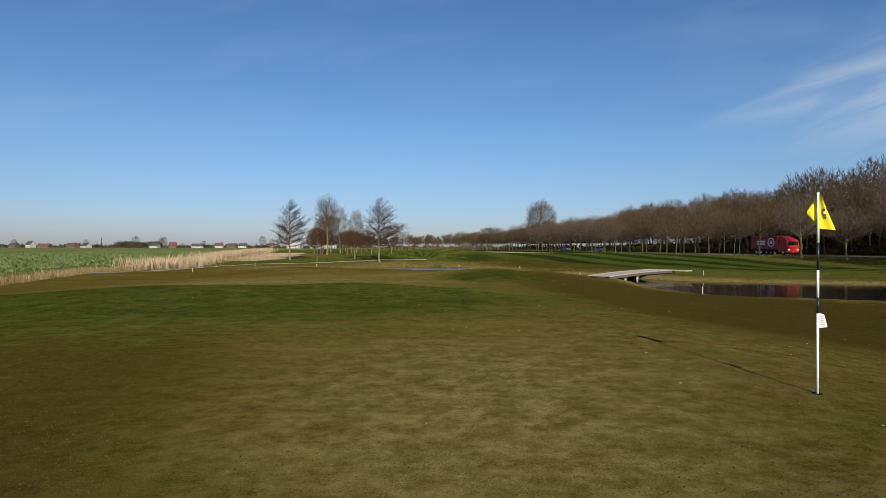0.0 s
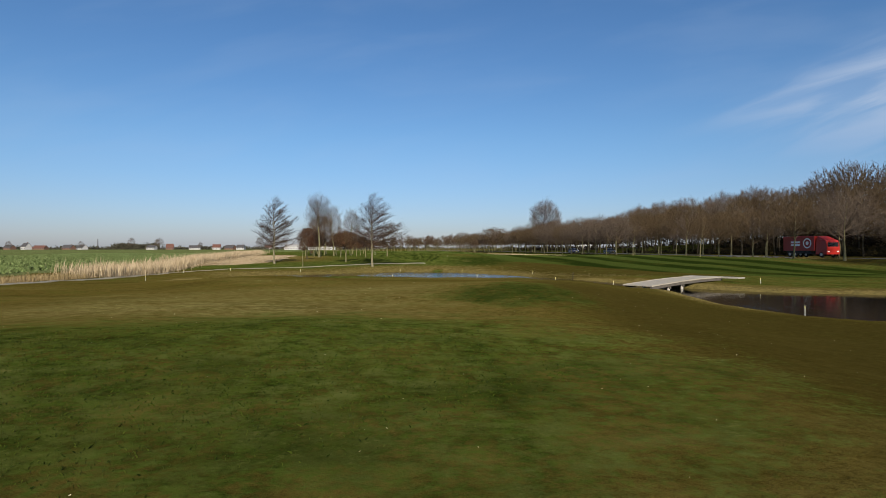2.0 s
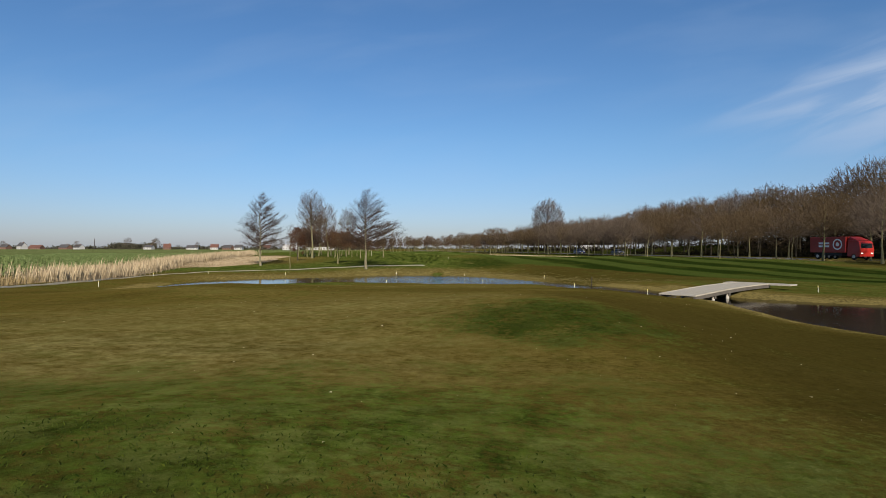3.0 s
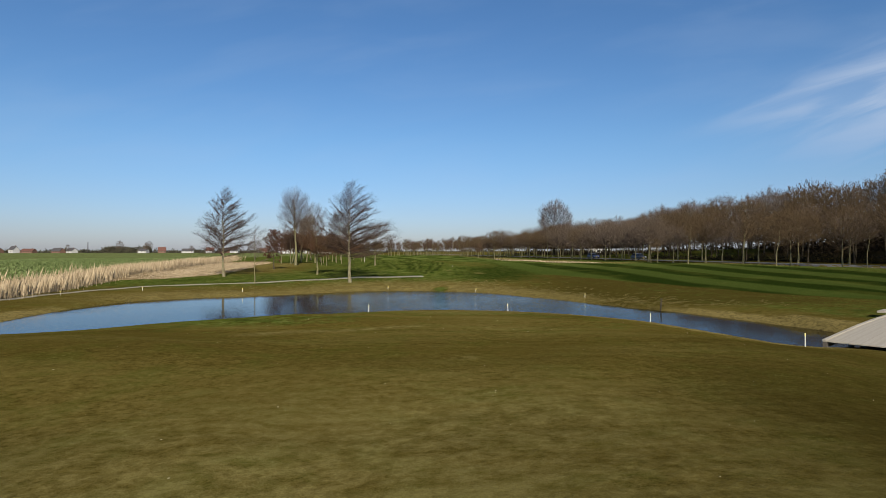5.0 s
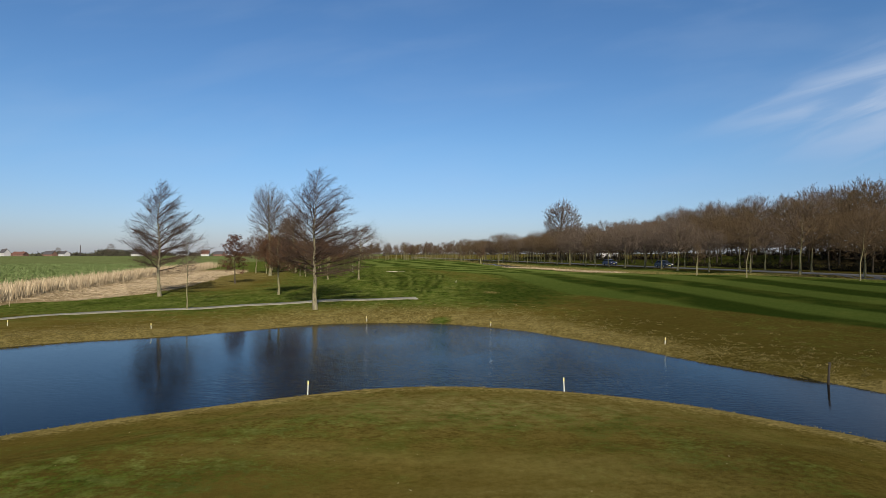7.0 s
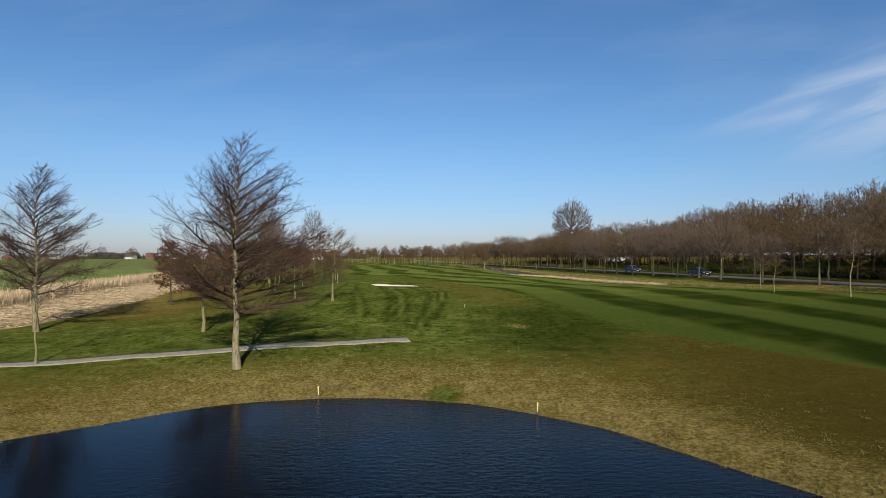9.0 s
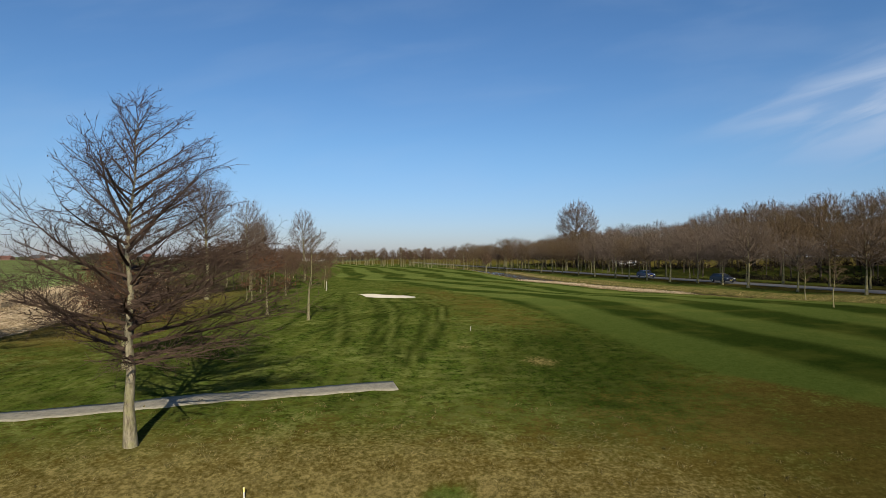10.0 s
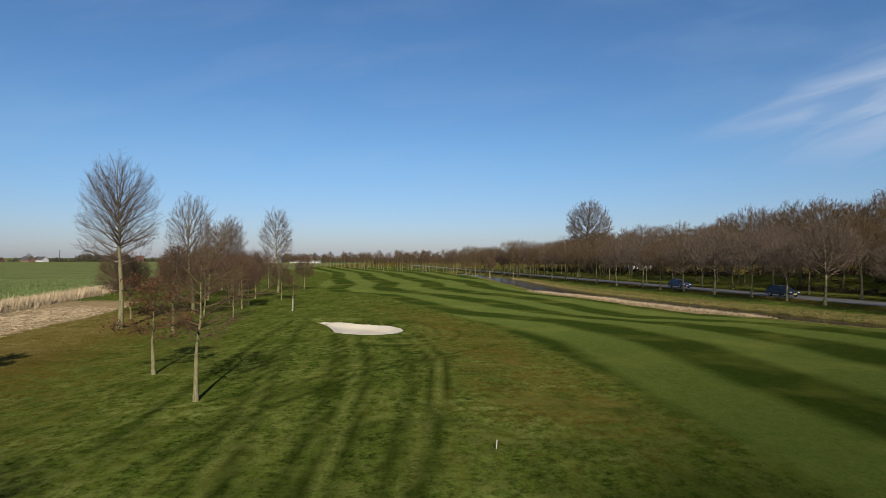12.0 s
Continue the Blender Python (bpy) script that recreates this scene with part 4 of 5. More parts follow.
    for k in range(cones):
        p, d = rng.choice(ends)
        o, w = len(leafy[0]), rng.uniform(0.014, 0.026)
        for e in ((w, 0, 0), (-w, 0, 0), (0, w, 0), (0, -w, 0), (0, 0, w * 1.6), (0, 0, -w * 1.6)):
            leafy[0].append((p.x + e[0], p.y + e[1], p.z + e[2]))
        leafy[1].extend([(o + i, o + j, o + m) for i, j in ((0, 2), (2, 1), (1, 3), (3, 0)) for m in (4, 5)])
    out = [mesh_of("trunk", trunk.v, trunk.f, bark, True), mesh_of("crown", crown.v, crown.f, twigs)]
    out.append(mesh_of("leaves", leafy[0], leafy[1], leaf_mat) if leafy[1] else None)
    return out


def forest(name, spots, label, category):
    """Trees too many to count, joined into one mesh. spots: (tree's meshes, x, y, turn, scale)."""
    co, loops, starts, mats, slot = [], [], [], [], []
    nv = nl = 0
    cache = {}
    for meshes, x, y, turn, sc in spots:
        m = np.array(pose(x, y, ground_z(x, y), 0, 0, turn) @ Matrix.Scale(sc, 4))
        for me in meshes[:2]:
            if me.name not in cache:
                v = np.zeros(len(me.vertices) * 3, np.float32)
                me.vertices.foreach_get("co", v)
                lo = np.zeros(len(me.loops), np.int32)
                me.loops.foreach_get("vertex_index", lo)
                st = np.zeros(len(me.polygons), np.int32)
                me.polygons.foreach_get("loop_start", st)
                cache[me.name] = (v.reshape(-1, 3), lo, st)
            v, lo, st = cache[me.name]
            if me.materials[0] not in mats:
                mats.append(me.materials[0])
            co.append(v @ m[:3, :3].T + m[:3, 3])
            loops.append(lo + nv)
            starts.append(st + nl)
            slot.append(np.full(len(st), mats.index(me.materials[0]), np.int32))
            nv += len(v)
            nl += len(lo)
    me = bpy.data.meshes.new(name)
    me.vertices.add(nv)
    me.vertices.foreach_set("co", np.concatenate(co).astype(np.float32).ravel())
    me.loops.add(nl)
    me.loops.foreach_set("vertex_index", np.concatenate(loops))
    st = np.concatenate(starts)
    me.polygons.add(len(st))
    me.polygons.foreach_set("loop_start", st)
    me.polygons.foreach_set("material_index", np.concatenate(slot))
    me.update(calc_edges=True)
    for m in mats:
        me.materials.append(m)
    return tagged(new(name, me), label, category, kind="stuff")


def plant(meshes, x, y, label, turn=0.0, scale=1.0, group="", tilt=0.0, name="tree", sink=0.0, category="bare tree", leaf_name="leaves"):
    t = empty(name, pose(x, y, ground_z(x, y) - sink, tilt, tilt * 0.5, turn) @ Matrix.Scale(scale, 4), label, category, group)
    part("trunk", meshes[0], t)
    part("crown", meshes[1], t)
    if meshes[2]:
        tagged(part(leaf_name, meshes[2], t), kind="stuff")
    return t


def cone_shape(c):
    return 1.04 * (1.0 - c) ** 0.78 * min(1.0, 0.74 + c * 2) + 0.05


def crown_shape(c):
    return min(1.0, 0.62 + 1.9 * c) * max(0.05, 1 - c) ** 0.62


def egg_shape(c):
    return math.sin(math.pi * (0.14 + 0.80 * c) ** 0.85) ** 0.8 * 0.95 + 0.06


def ball_shape(c):
    return 0.25 + 0.75 * max(0.0, 1 - (1.55 * c - 0.45) ** 2) ** 0.5 if c < 0.93 else 0.2


# the two wind-leaning trees on the far bank, and their neighbours
alder = tree_meshes(11, 9.75, 0.165, 0.235, 70, 19, 12, 4.0, cone_shape, (10, 56), B_ALDER, T_ALDER, wind=0.13, up=0.05, fine=0.0078, leaves=200, leaf_mat=L_CONE, leaf_size=0.03, cones=420, spread=0.6, steep=0.12, n4=2, low=1.08, taper=1.25)
plant(alder, -9.65, 90.6, "bare wind-leaning tree with lichened trunk and dark cones", leaf_name="cone_cluster")
alder_b = tree_meshes(12, 10.3, 0.165, 0.22, 64, 17, 10, 3.8, cone_shape, (16, 58), B_ALDER, T_ALDER, wind=0.13, up=0.04, fine=0.0125, low=1.05, taper=1.25)
plant(alder_b, -26.4, 102.6, "bare wind-leaning tree beside the dry reeds")
sap = tree_meshes(13, 5.4, 0.055, 0.34, 17, 6, 4, 1.5, egg_shape, (30, 60), B_PALE, T_POPLAR, wind=0.2, up=0.05, fine=0.007)
plant(sap, -19.6, 92.6, "slender young bare tree beside the shell path")
purple = tree_meshes(14, 5.6, 0.11, 0.28, 34, 12, 8, 2.7, ball_shape, (0, 55), B_PALE, T_BROWN, wind=0.05, up=0.04, fine=0.009, leaves=5200, leaf_mat=L_OAK, leaf_size=0.05, dome=(0.62, 0.46, 0.36))
plant(purple, -14.8, 99.8, "small oak with a round crown of withered brown leaves", category="oak tree")
fork_t = tree_meshes(15, 5.2, 0.10, 0.40, 22, 11, 7, 2.0, egg_shape, (12, 52), B_PALE, T_BROWN, wind=0.16, up=0.07, fine=0.0075, leaves=500, leaf_mat=L_OAK, leaf_size=0.035)
plant(fork_t, -9.75, 113.2, "young tree with a pale trunk and few withered leaves", turn=20)
oak = tree_meshes(16, 4.2, 0.10, 0.38, 18, 7, 5, 1.5, ball_shape, (0, 55), B_PALE, T_BROWN, up=0.03, fine=0.007, leaves=3200, leaf_mat=L_OAK, leaf_size=0.05)
plant(oak, -14.3, 119.4, "small oak holding brown withered leaves", category="oak tree")
beech = tree_meshes(17, 6.0, 0.11, 0.26, 24, 8, 5, 1.7, egg_shape, (5, 55), B_DARK, T_RED, up=0.04, fine=0.009, leaves=6000, leaf_mat=L_BEECH, leaf_size=0.072)
plant(beech, -24.6, 117.2, "young tree with dark red brown withered leaves", scale=0.86, category="beech tree")
poplar = tree_meshes(18, 14.2, 0.22, 0.22, 58, 13, 7, 5.0, crown_shape, (36, 66), B_PALE, T_POPLAR, up=0.06, sprays=520, rise=0.70, fine=0.0095, twig_len=0.85, spread=0.22, steep=0.35, dome=(0.625, 0.228, 0.375))
plant(poplar, -27.3, 140.4, "tall bare tree with a full crown of steep grey branches", scale=1.05)
pop2 = tree_meshes(19, 13.0, 0.17, 0.17, 24, 8, 4, 3.3, egg_shape, (38, 68), B_PALE, T_POPLAR, sprays=620, rise=0.66, up=0.06, fine=0.016, twig_len=0.8, spread=0.25, steep=0.25, solid=False, n4=3, dome=(0.57, 0.21, 0.43))
bush = tree_meshes(20, 6.6, 0.09, 0.20, 20, 7, 4, 2.5, egg_shape, (18, 62), B_PALE, T_RED, sprays=620, up=0.05, fine=0.014, twig_len=0.7, solid=False, n4=3, dome=(0.60, 0.34, 0.40))
small = tree_meshes(21, 4.6, 0.075, 0.36, 18, 7, 5, 1.5, egg_shape, (20, 60), B_PALE, T_BROWN, up=0.05, fine=0.009, leaves=160, leaf_mat=L_OAK, leaf_size=0.05)
G_COPSE = "bare trees beside the field"
for x, y, sc, k, tn in ((-26.3, 152.5, 0.98, 0, 40), (-27.0, 186.6, 1.08, 0, 90), (-35.5, 190, 1.02, 0, 10), (-39.5, 196, 1.0, 0, 200), (-32.5, 172, 0.86, 0, 150), (-44, 214, 1.0, 0, 70),
                       (-30.5, 158, 1.0, 1, 0), (-24.2, 150, 0.9, 1, 50), (-34, 165, 1.1, 1, 120), (-28.5, 169, 1.0, 1, 200), (-37, 181, 1.15, 1, 80), (-29.8, 147, 0.95, 1, 300), (-31, 180, 1.0, 1, 20),
                       (-24, 163, 0.9, 1, 220), (-41, 203, 1.1, 1, 30), (-22.5, 172, 0.8, 1, 130), (-33, 202, 1.0, 1, 330), (-46, 226, 1.2, 1, 15), (-25, 196, 0.9, 1, 60), (-32.5, 150, 1.05, 1, 140), (-36, 171, 1.2, 1, 250), (-27, 175, 1.1, 1, 10), (-40, 190, 1.25, 1, 190), (-22.8, 157, 0.95, 1, 170),
                       (-20.7, 135.6, 1.0, 2, 0), (-19.8, 145.8, 0.95, 2, 90), (-22.3, 139, 0.8, 2, 180), (-17.9, 160, 0.8, 2, 40)):
    plant((pop2, bush, small)[k], x, y, ("tall bare tree with steep grey branches", "bare bushy tree with reddish brown twigs", "young bare tree with a pale trunk")[k], tn, sc, G_COPSE)


def staked_sapling(x, y):
    t = empty("sapling", pose(x, y, ground_z(x, y)), "thin sapling tied to a short wooden stake", "sapling")
    m = tree_meshes(22, 2.6, 0.025, 0.45, 7, 3, 2, 0.6, egg_shape, (50, 70), B_PALE, T_BROWN, fine=0.006, twig_len=0.3)
    part("trunk", m[0], t)
    part("crown", m[1], t)
    part("stake", box("stake", 0.07, 0.07, 1.4, M_POST, 0.008, (0.12, 0, 0.6)), t, "squared wooden stake")


staked_sapling(-16.7, 154.6)

# ---- avenue along the road, and the wood behind it ----
ave = [tree_meshes(40 + k, 9.4 + 0.5 * (k % 3), 0.17, 0.30, 20, 8, 4, 3.6, crown_shape, (20, 66), B_PALE, T_POPLAR if k in (1, 3) else T_BROWN, sprays=620, up=0.05, fine=0.017, twig_len=0.85, solid=False, n4=3, dome=(0.655, 0.43, 0.345), rise=0.50, taper=2.0) for k in range(5)]
tall = [tree_meshes(50 + k, 13.5, 0.17, 0.34, 14, 5, 4, 4.4, crown_shape, (16, 62), B_DARK, T_BROWN if k % 2 else T_POPLAR, sprays=420, up=0.04, fine=0.032, twig_len=1.05, solid=False, n4=2, dome=(0.575, 0.33, 0.425)) for k in range(4)]
arng = random.Random(77)
G_AVE, G_WOOD = "bare avenue trees along the road", "bare trees of the roadside wood"
for row, start, gap in ((-5.0, 64, 8.2), (5.4, 60, 8.0)):
    y = start
    while y < 345:
        plant(ave[arng.randrange(5)], float(road_x(y)) + row + arng.uniform(-0.5, 0.5), y, "bare roadside tree with a pale trunk and spreading crown", arng.uniform(0, 360), arng.uniform(0.82, 1.16), G_AVE, tilt=arng.uniform(-2, 2))
        y += gap + arng.uniform(-1.9, 1.9)
spots = []
for row, start, gap, sc in ((13, 55, 7.0, 0.74), (19, 50, 7, 0.84), (26, 45, 6.5, 0.98), (33, 40, 6.5, 1.08), (41, 45, 7, 1.14)):
    y = start
    while y < 345:
        f = 1.0 + 0.07 * math.sin(y * 0.045 + row) - 0.20 * max(0, (y - 225) / 100) + 0.24 * max(0, min(1, (140 - y) / 30)) + 0.05
        spot = (tall[arng.randrange(4)], float(road_x(y)) + row + arng.uniform(-2.5, 2.5), y, arng.uniform(0, 360), sc * f * arng.uniform(0.88, 1.1))
        if row < 20 and y < 260:
            plant(spot[0], spot[1], y, "tall thin bare woodland tree", spot[3], spot[4], G_WOOD)
        else:
            spots.append(spot)
        y += gap + arng.uniform(-2.2, 2.2)
forest("wood", spots, "bare brown wood on rising ground behind the road", "wood")
# thin leaning trees between fairway and ditch
lean_t = tree_meshes(60, 5.6, 0.075, 0.42, 15, 6, 4, 1.5, egg_shape, (20, 55), B_PALE, T_BROWN, lean=0.05, fine=0.010, wind=0.05)
G_LEAN = "thin leaning trees by the ditch"
for x, y, tn, sc in ((33.9, 115.6, 10, 1.0), (36.8, 135, 60, 0.8), (44.4, 112.2, 0, 1.05), (30.9, 121.8, 30, 0.66), (53, 107.1, 15, 1.0)):
    plant(lean_t, x, y, "thin leaning bare tree between fairway and ditch", tn, sc, G_LEAN)

# far plantation across the end of the course, and one great tree
plantn = [tree_meshes(70 + k, 9.0, 0.11, 0.24, 9, 4, 3, 2.3, egg_shape, (22, 66), B_PALE, T_RED if k else T_BROWN, sprays=64, up=0.06, fine=0.046, twig_len=0.9, solid=False, n4=2, dome=(0.60, 0.25, 0.38)) for k in range(3)]
prng = random.Random(5)
spots = []
for a in range(250):
    s = prng.random()
    y = 255 + 320 * s ** 1.2
    x = 17 - 0.50 * (y - 255) + prng.uniform(0, 1) ** 1.4 * (24 + 40 * (1 - s)) + 2
    spots.append((plantn[prng.choice((0, 0, 1, 2))], x, y, prng.uniform(0, 360), prng.uniform(0.75, 1.1)))
forest("plantation", spots, "far plantation of young bare reddish brown trees", "wood")
great = tree_meshes(80, 21.0, 0.45, 0.16, 40, 10, 6, 10.0, crown_shape, (34, 70), B_DARK, T_POPLAR, sprays=850, up=0.04, fine=0.045, twig_len=1.5, spread=0.35, steep=0.15, solid=False, n4=3, dome=(0.56, 0.33, 0.44))
plant(great, 47.5, 286, "great bare tree standing above the wood", scale=1.2)


def clump_mesh(name, seed, boxes, count, size, mat, flat=0.5):
    """Many small leaf pieces filling rounded heaps."""
    r = np.random.RandomState(seed)
    v, f = [], []
    w = np.array([b[3] * b[4] for b in boxes], float)
    pick = r.choice(len(boxes), count, p=w / w.sum())
    for k in pick:
        x, y, z, sx, sz = boxes[k]
        d = r.normal(size=3)
        d /= np.linalg.norm(d)
        q = r.uniform(0.55, 1.0)
        p = np.array([x, y, z]) + d * q * np.array([sx, sx, sz])
        if p[2] < z:
            p[2] = z + abs(d[2]) * r.uniform(0, 0.6) * sz
        a = r.normal(size=3)
        a /= np.linalg.norm(a)
        b = np.cross(a, r.normal(size=3))
        b /= np.linalg.norm(b)
        s = size * r.uniform(0.6, 1.5)
        o = len(v)
        v += [tuple(p - a * s), tuple(p + b * s * flat), tuple(p + a * s), tuple(p - b * s * flat)]
        f.append((o, o + 1, o + 2, o + 3))
    return mesh_of(name, v, f, mat)


hrng = random.Random(9)
hb = []
y = 62
while y < 192:
    x = float(road_x(y)) + 13.5 + hrng.uniform(-0.6, 0.6)
    hb.append((x, y, ground_z(x, y) + 0.1, hrng.uniform(1.0, 1.6), hrng.uniform(1.3, 1.9) * (1.0 if y < 165 else 0.6)))
    y += 1.1
tb = []
y = 40
while y < 345:
    for off, hh in ((23, 3.5), (30, 5.5), (37, 7.5), (46, 9.0), (55, 10.0)):
        x = float(road_x(y)) + off + hrng.uniform(-2, 2)
        if y < 165 or (off > 40 and y < 205) or hrng.random() < 0.45:
            tb.append((x, y, ground_z(x, y) + 0.2, hrng.uniform(2.5, 4.0), hh * hrng.uniform(0.7, 1.1) * (1.0 if y < 165 else 0.5 if y < 205 else 0.28)))
    y += 4.0
sb = []
y = 45
while y < 330:
    for off, hh in ((24, 8.0), (31, 9.6), (38, 10.6), (46, 11.0)):
        x = float(road_x(y)) + off + hrng.uniform(-2, 2)
        k = 1.0 + 0.12 * max(0, min(1, (140 - y) / 30)) - 0.25 * max(0, (y - 225) / 100)
        sb.append((x, y, ground_z(x, y) + 2.6, hrng.uniform(3.0, 4.4), hh * k * hrng.uniform(0.75, 1.08)))
    y += 5.0
tagged(new("brushwood", clump_mesh("brushwood", 16, sb, 62000, 0.62, L_BRUSH, 0.07)), "fine bare twigs filling the roadside wood", "brushwood", kind="stuff")
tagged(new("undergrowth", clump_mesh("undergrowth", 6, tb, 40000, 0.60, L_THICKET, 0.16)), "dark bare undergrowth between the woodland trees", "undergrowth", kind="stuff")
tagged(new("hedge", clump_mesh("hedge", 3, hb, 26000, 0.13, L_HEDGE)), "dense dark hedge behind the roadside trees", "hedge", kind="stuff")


# ---- reeds, crop, bank grass ----
def blades(name, places, heights, width, mat, seed, lean=0.25, flat=0.0, wind=0.0):
    """Upright or lodged blades, one thin triangle pair each."""
    r = np.random.RandomState(seed)
    n = len(places)
    p = np.asarray(places, float)
    z = ground_z(p[:, 0], p[:, 1])
    az = r.uniform(0, 2 * math.pi, n)
    tip = r.normal(0, lean, (n, 2)) * heights[:, None] + np.array([wind, 0]) * heights[:, None]
    a = np.stack([np.cos(az), np.sin(az)], 1) * width / 2
    v = np.zeros((n, 4, 3))
    v[:, 0, :2], v[:, 1, :2] = p - a, p + a
    v[:, 0, 2] = v[:, 1, 2] = z - 0.03
    v[:, 2, :2], v[:, 2, 2] = p + tip * 0.45 + a * 0.7, z + heights * 0.6 * (1 - flat)
    v[:, 3, :2], v[:, 3, 2] = p + tip, z + heights * (1 - flat)
    me = bpy.data.meshes.new(name)
    me.vertices.add(n * 4)
    me.vertices.foreach_set("co", v.astype(np.float32).ravel())
    o = np.arange(n) * 4
    tri = np.stack([o, o + 1, o + 2, o, o + 2, o + 3], 1).reshape(-1, 3)
    me.loops.add(tri.size)
    me.loops.foreach_set("vertex_index", tri.astype(np.int32).ravel())
    me.polygons.add(len(tri))
    me.polygons.foreach_set("loop_start", (np.arange(len(tri)) * 3).astype(np.int32))
    me.update(calc_edges=True)
    me.materials.append(mat)
    return new(name, me)


nr = np.random.RandomState(21)


def along(line, n, spread, y0, y1, shift=0.0, power=1.0):
    seg = np.linalg.norm(np.diff(line, axis=0), axis=1)
    cum = np.r_[0, np.cumsum(seg)]
    s = nr.uniform(0, cum[-1], n * 3)
    x, y = np.interp(s, cum, line[:, 0]), np.interp(s, cum, line[:, 1])
    keep = (y > y0) & (y < y1)
    x, y = x[keep][:n], y[keep][:n]
    return np.stack([x + shift + nr.normal(0, spread, len(x)), y + nr.normal(0, spread * 0.4, len(x))], 1)


pl = along(REED_LINE, 30000, 1.25, 66, 190, 0.8)
tagged(blades("reeds", pl, nr.uniform(0.5, 1.65, len(pl)), 0.026, M_REED, 31, 0.12, wind=0.10), "tall pale dry reeds along the field ditch", "reeds", kind="stuff")
pl = along(REED_LINE, 11000, 0.75, 8, 78, 0.6)
tagged(blades("reeds", pl, nr.uniform(0.3, 0.75, len(pl)), 0.025, M_REEDB, 32, 0.15), "short dry reeds at the edge of the crop field", "reeds", kind="stuff")
pl = along(REED_LINE, 26000, 2.6, 99, 160, 9.0)
q = np.interp(pl[:, 1], [60, 86, 96, 98, 101.5, 105, 114, 126, 136, 150, 170], [-33, -35, -35.2, -32.6, -30, -28.2, -28.2, -30.5, -33.6, -35, -40])
pl = pl[pl[:, 0] < q]
tagged(blades("straw", pl, nr.uniform(0.15, 0.40, len(pl)), 0.022, M_REED, 33, 1.6, 0.8), "flattened pale reed straw beside the ditch", "straw", kind="stuff")
dl = DITCH_LINE[(DITCH_LINE[:, 1] > 100)]
pl = along(dl, 7000, 0.9, 147, 192, -6.3)
q = line_dist(DITCH_LINE, pl[:, 0], pl[:, 1])
pl = pl[(q > 4.2) & (q < 8.8)]
tagged(blades("reeds", pl, nr.uniform(0.10, 0.32, len(pl)), 0.05, M_REED, 34, 0.9), "low pale reed fringe of the roadside ditch", "reeds", kind="stuff")
pl = along(dl, 4000, 0.35, 108, 262, 4.6)
q = line_dist(DITCH_LINE, pl[:, 0], pl[:, 1])
pl = pl[q > 4.4]
tagged(blades("reeds", pl, nr.uniform(0.08, 0.25, len(pl)), 0.04, M_REEDB, 35, 0.7), "brown grass on the far bank of the ditch", "grass", kind="stuff")
loop = np.vstack([POND, POND[:1]])
edge = along(loop, 26000, 0.30, 38, 90)
dpe = line_dist(POND, edge[:, 0], edge[:, 1], True)
edge = edge[(dpe > 0.10) & (dpe < 0.55)]
tagged(blades("bank_grass", edge, nr.uniform(0.02, 0.075, len(edge)), 0.020, M_GRASS, 36, 0.6), "dry tufts of grass along the pond's edge", "grass", kind="stuff")
seeds = np.stack([nr.uniform(-24, 30, 15000), nr.uniform(52, 96, 15000)], 1)
dps = line_dist(POND, seeds[:, 0], seeds[:, 1], True)
seeds = seeds[(dps > 0.15) & (dps < 1.0 + 9.0 * nr.uniform(0, 1, len(dps)) ** 2.2) & (seeds[:, 1] > 69)]
tuft = np.repeat(seeds, 14, 0) + nr.normal(0, 0.09, (len(seeds) * 14, 2))
tagged(blades("bank_grass", tuft, nr.uniform(0.015, 0.075, len(tuft)), 0.018, M_GRASS, 38, 0.8), "ragged dry tufts on the far bank", "grass", kind="stuff")
cx = nr.uniform(0, 1, 46000) ** 1.6
cy = nr.uniform(25, 250, 46000)
limx = -37.5 - np.interp(cy, [0, 40, 52, 60, 92, 127, 195, 240], [-8.5, -5.5, -2.5, 0, 5.5, 12, 29, 43])
cp = np.stack([limx - cx * 60, cy], 1)
tagged(blades("crop", cp, nr.uniform(0.10, 0.28, len(cp)), 0.22, M_CROP, 37, 0.9), "low leafy green crop in the field", "crop", kind="stuff")


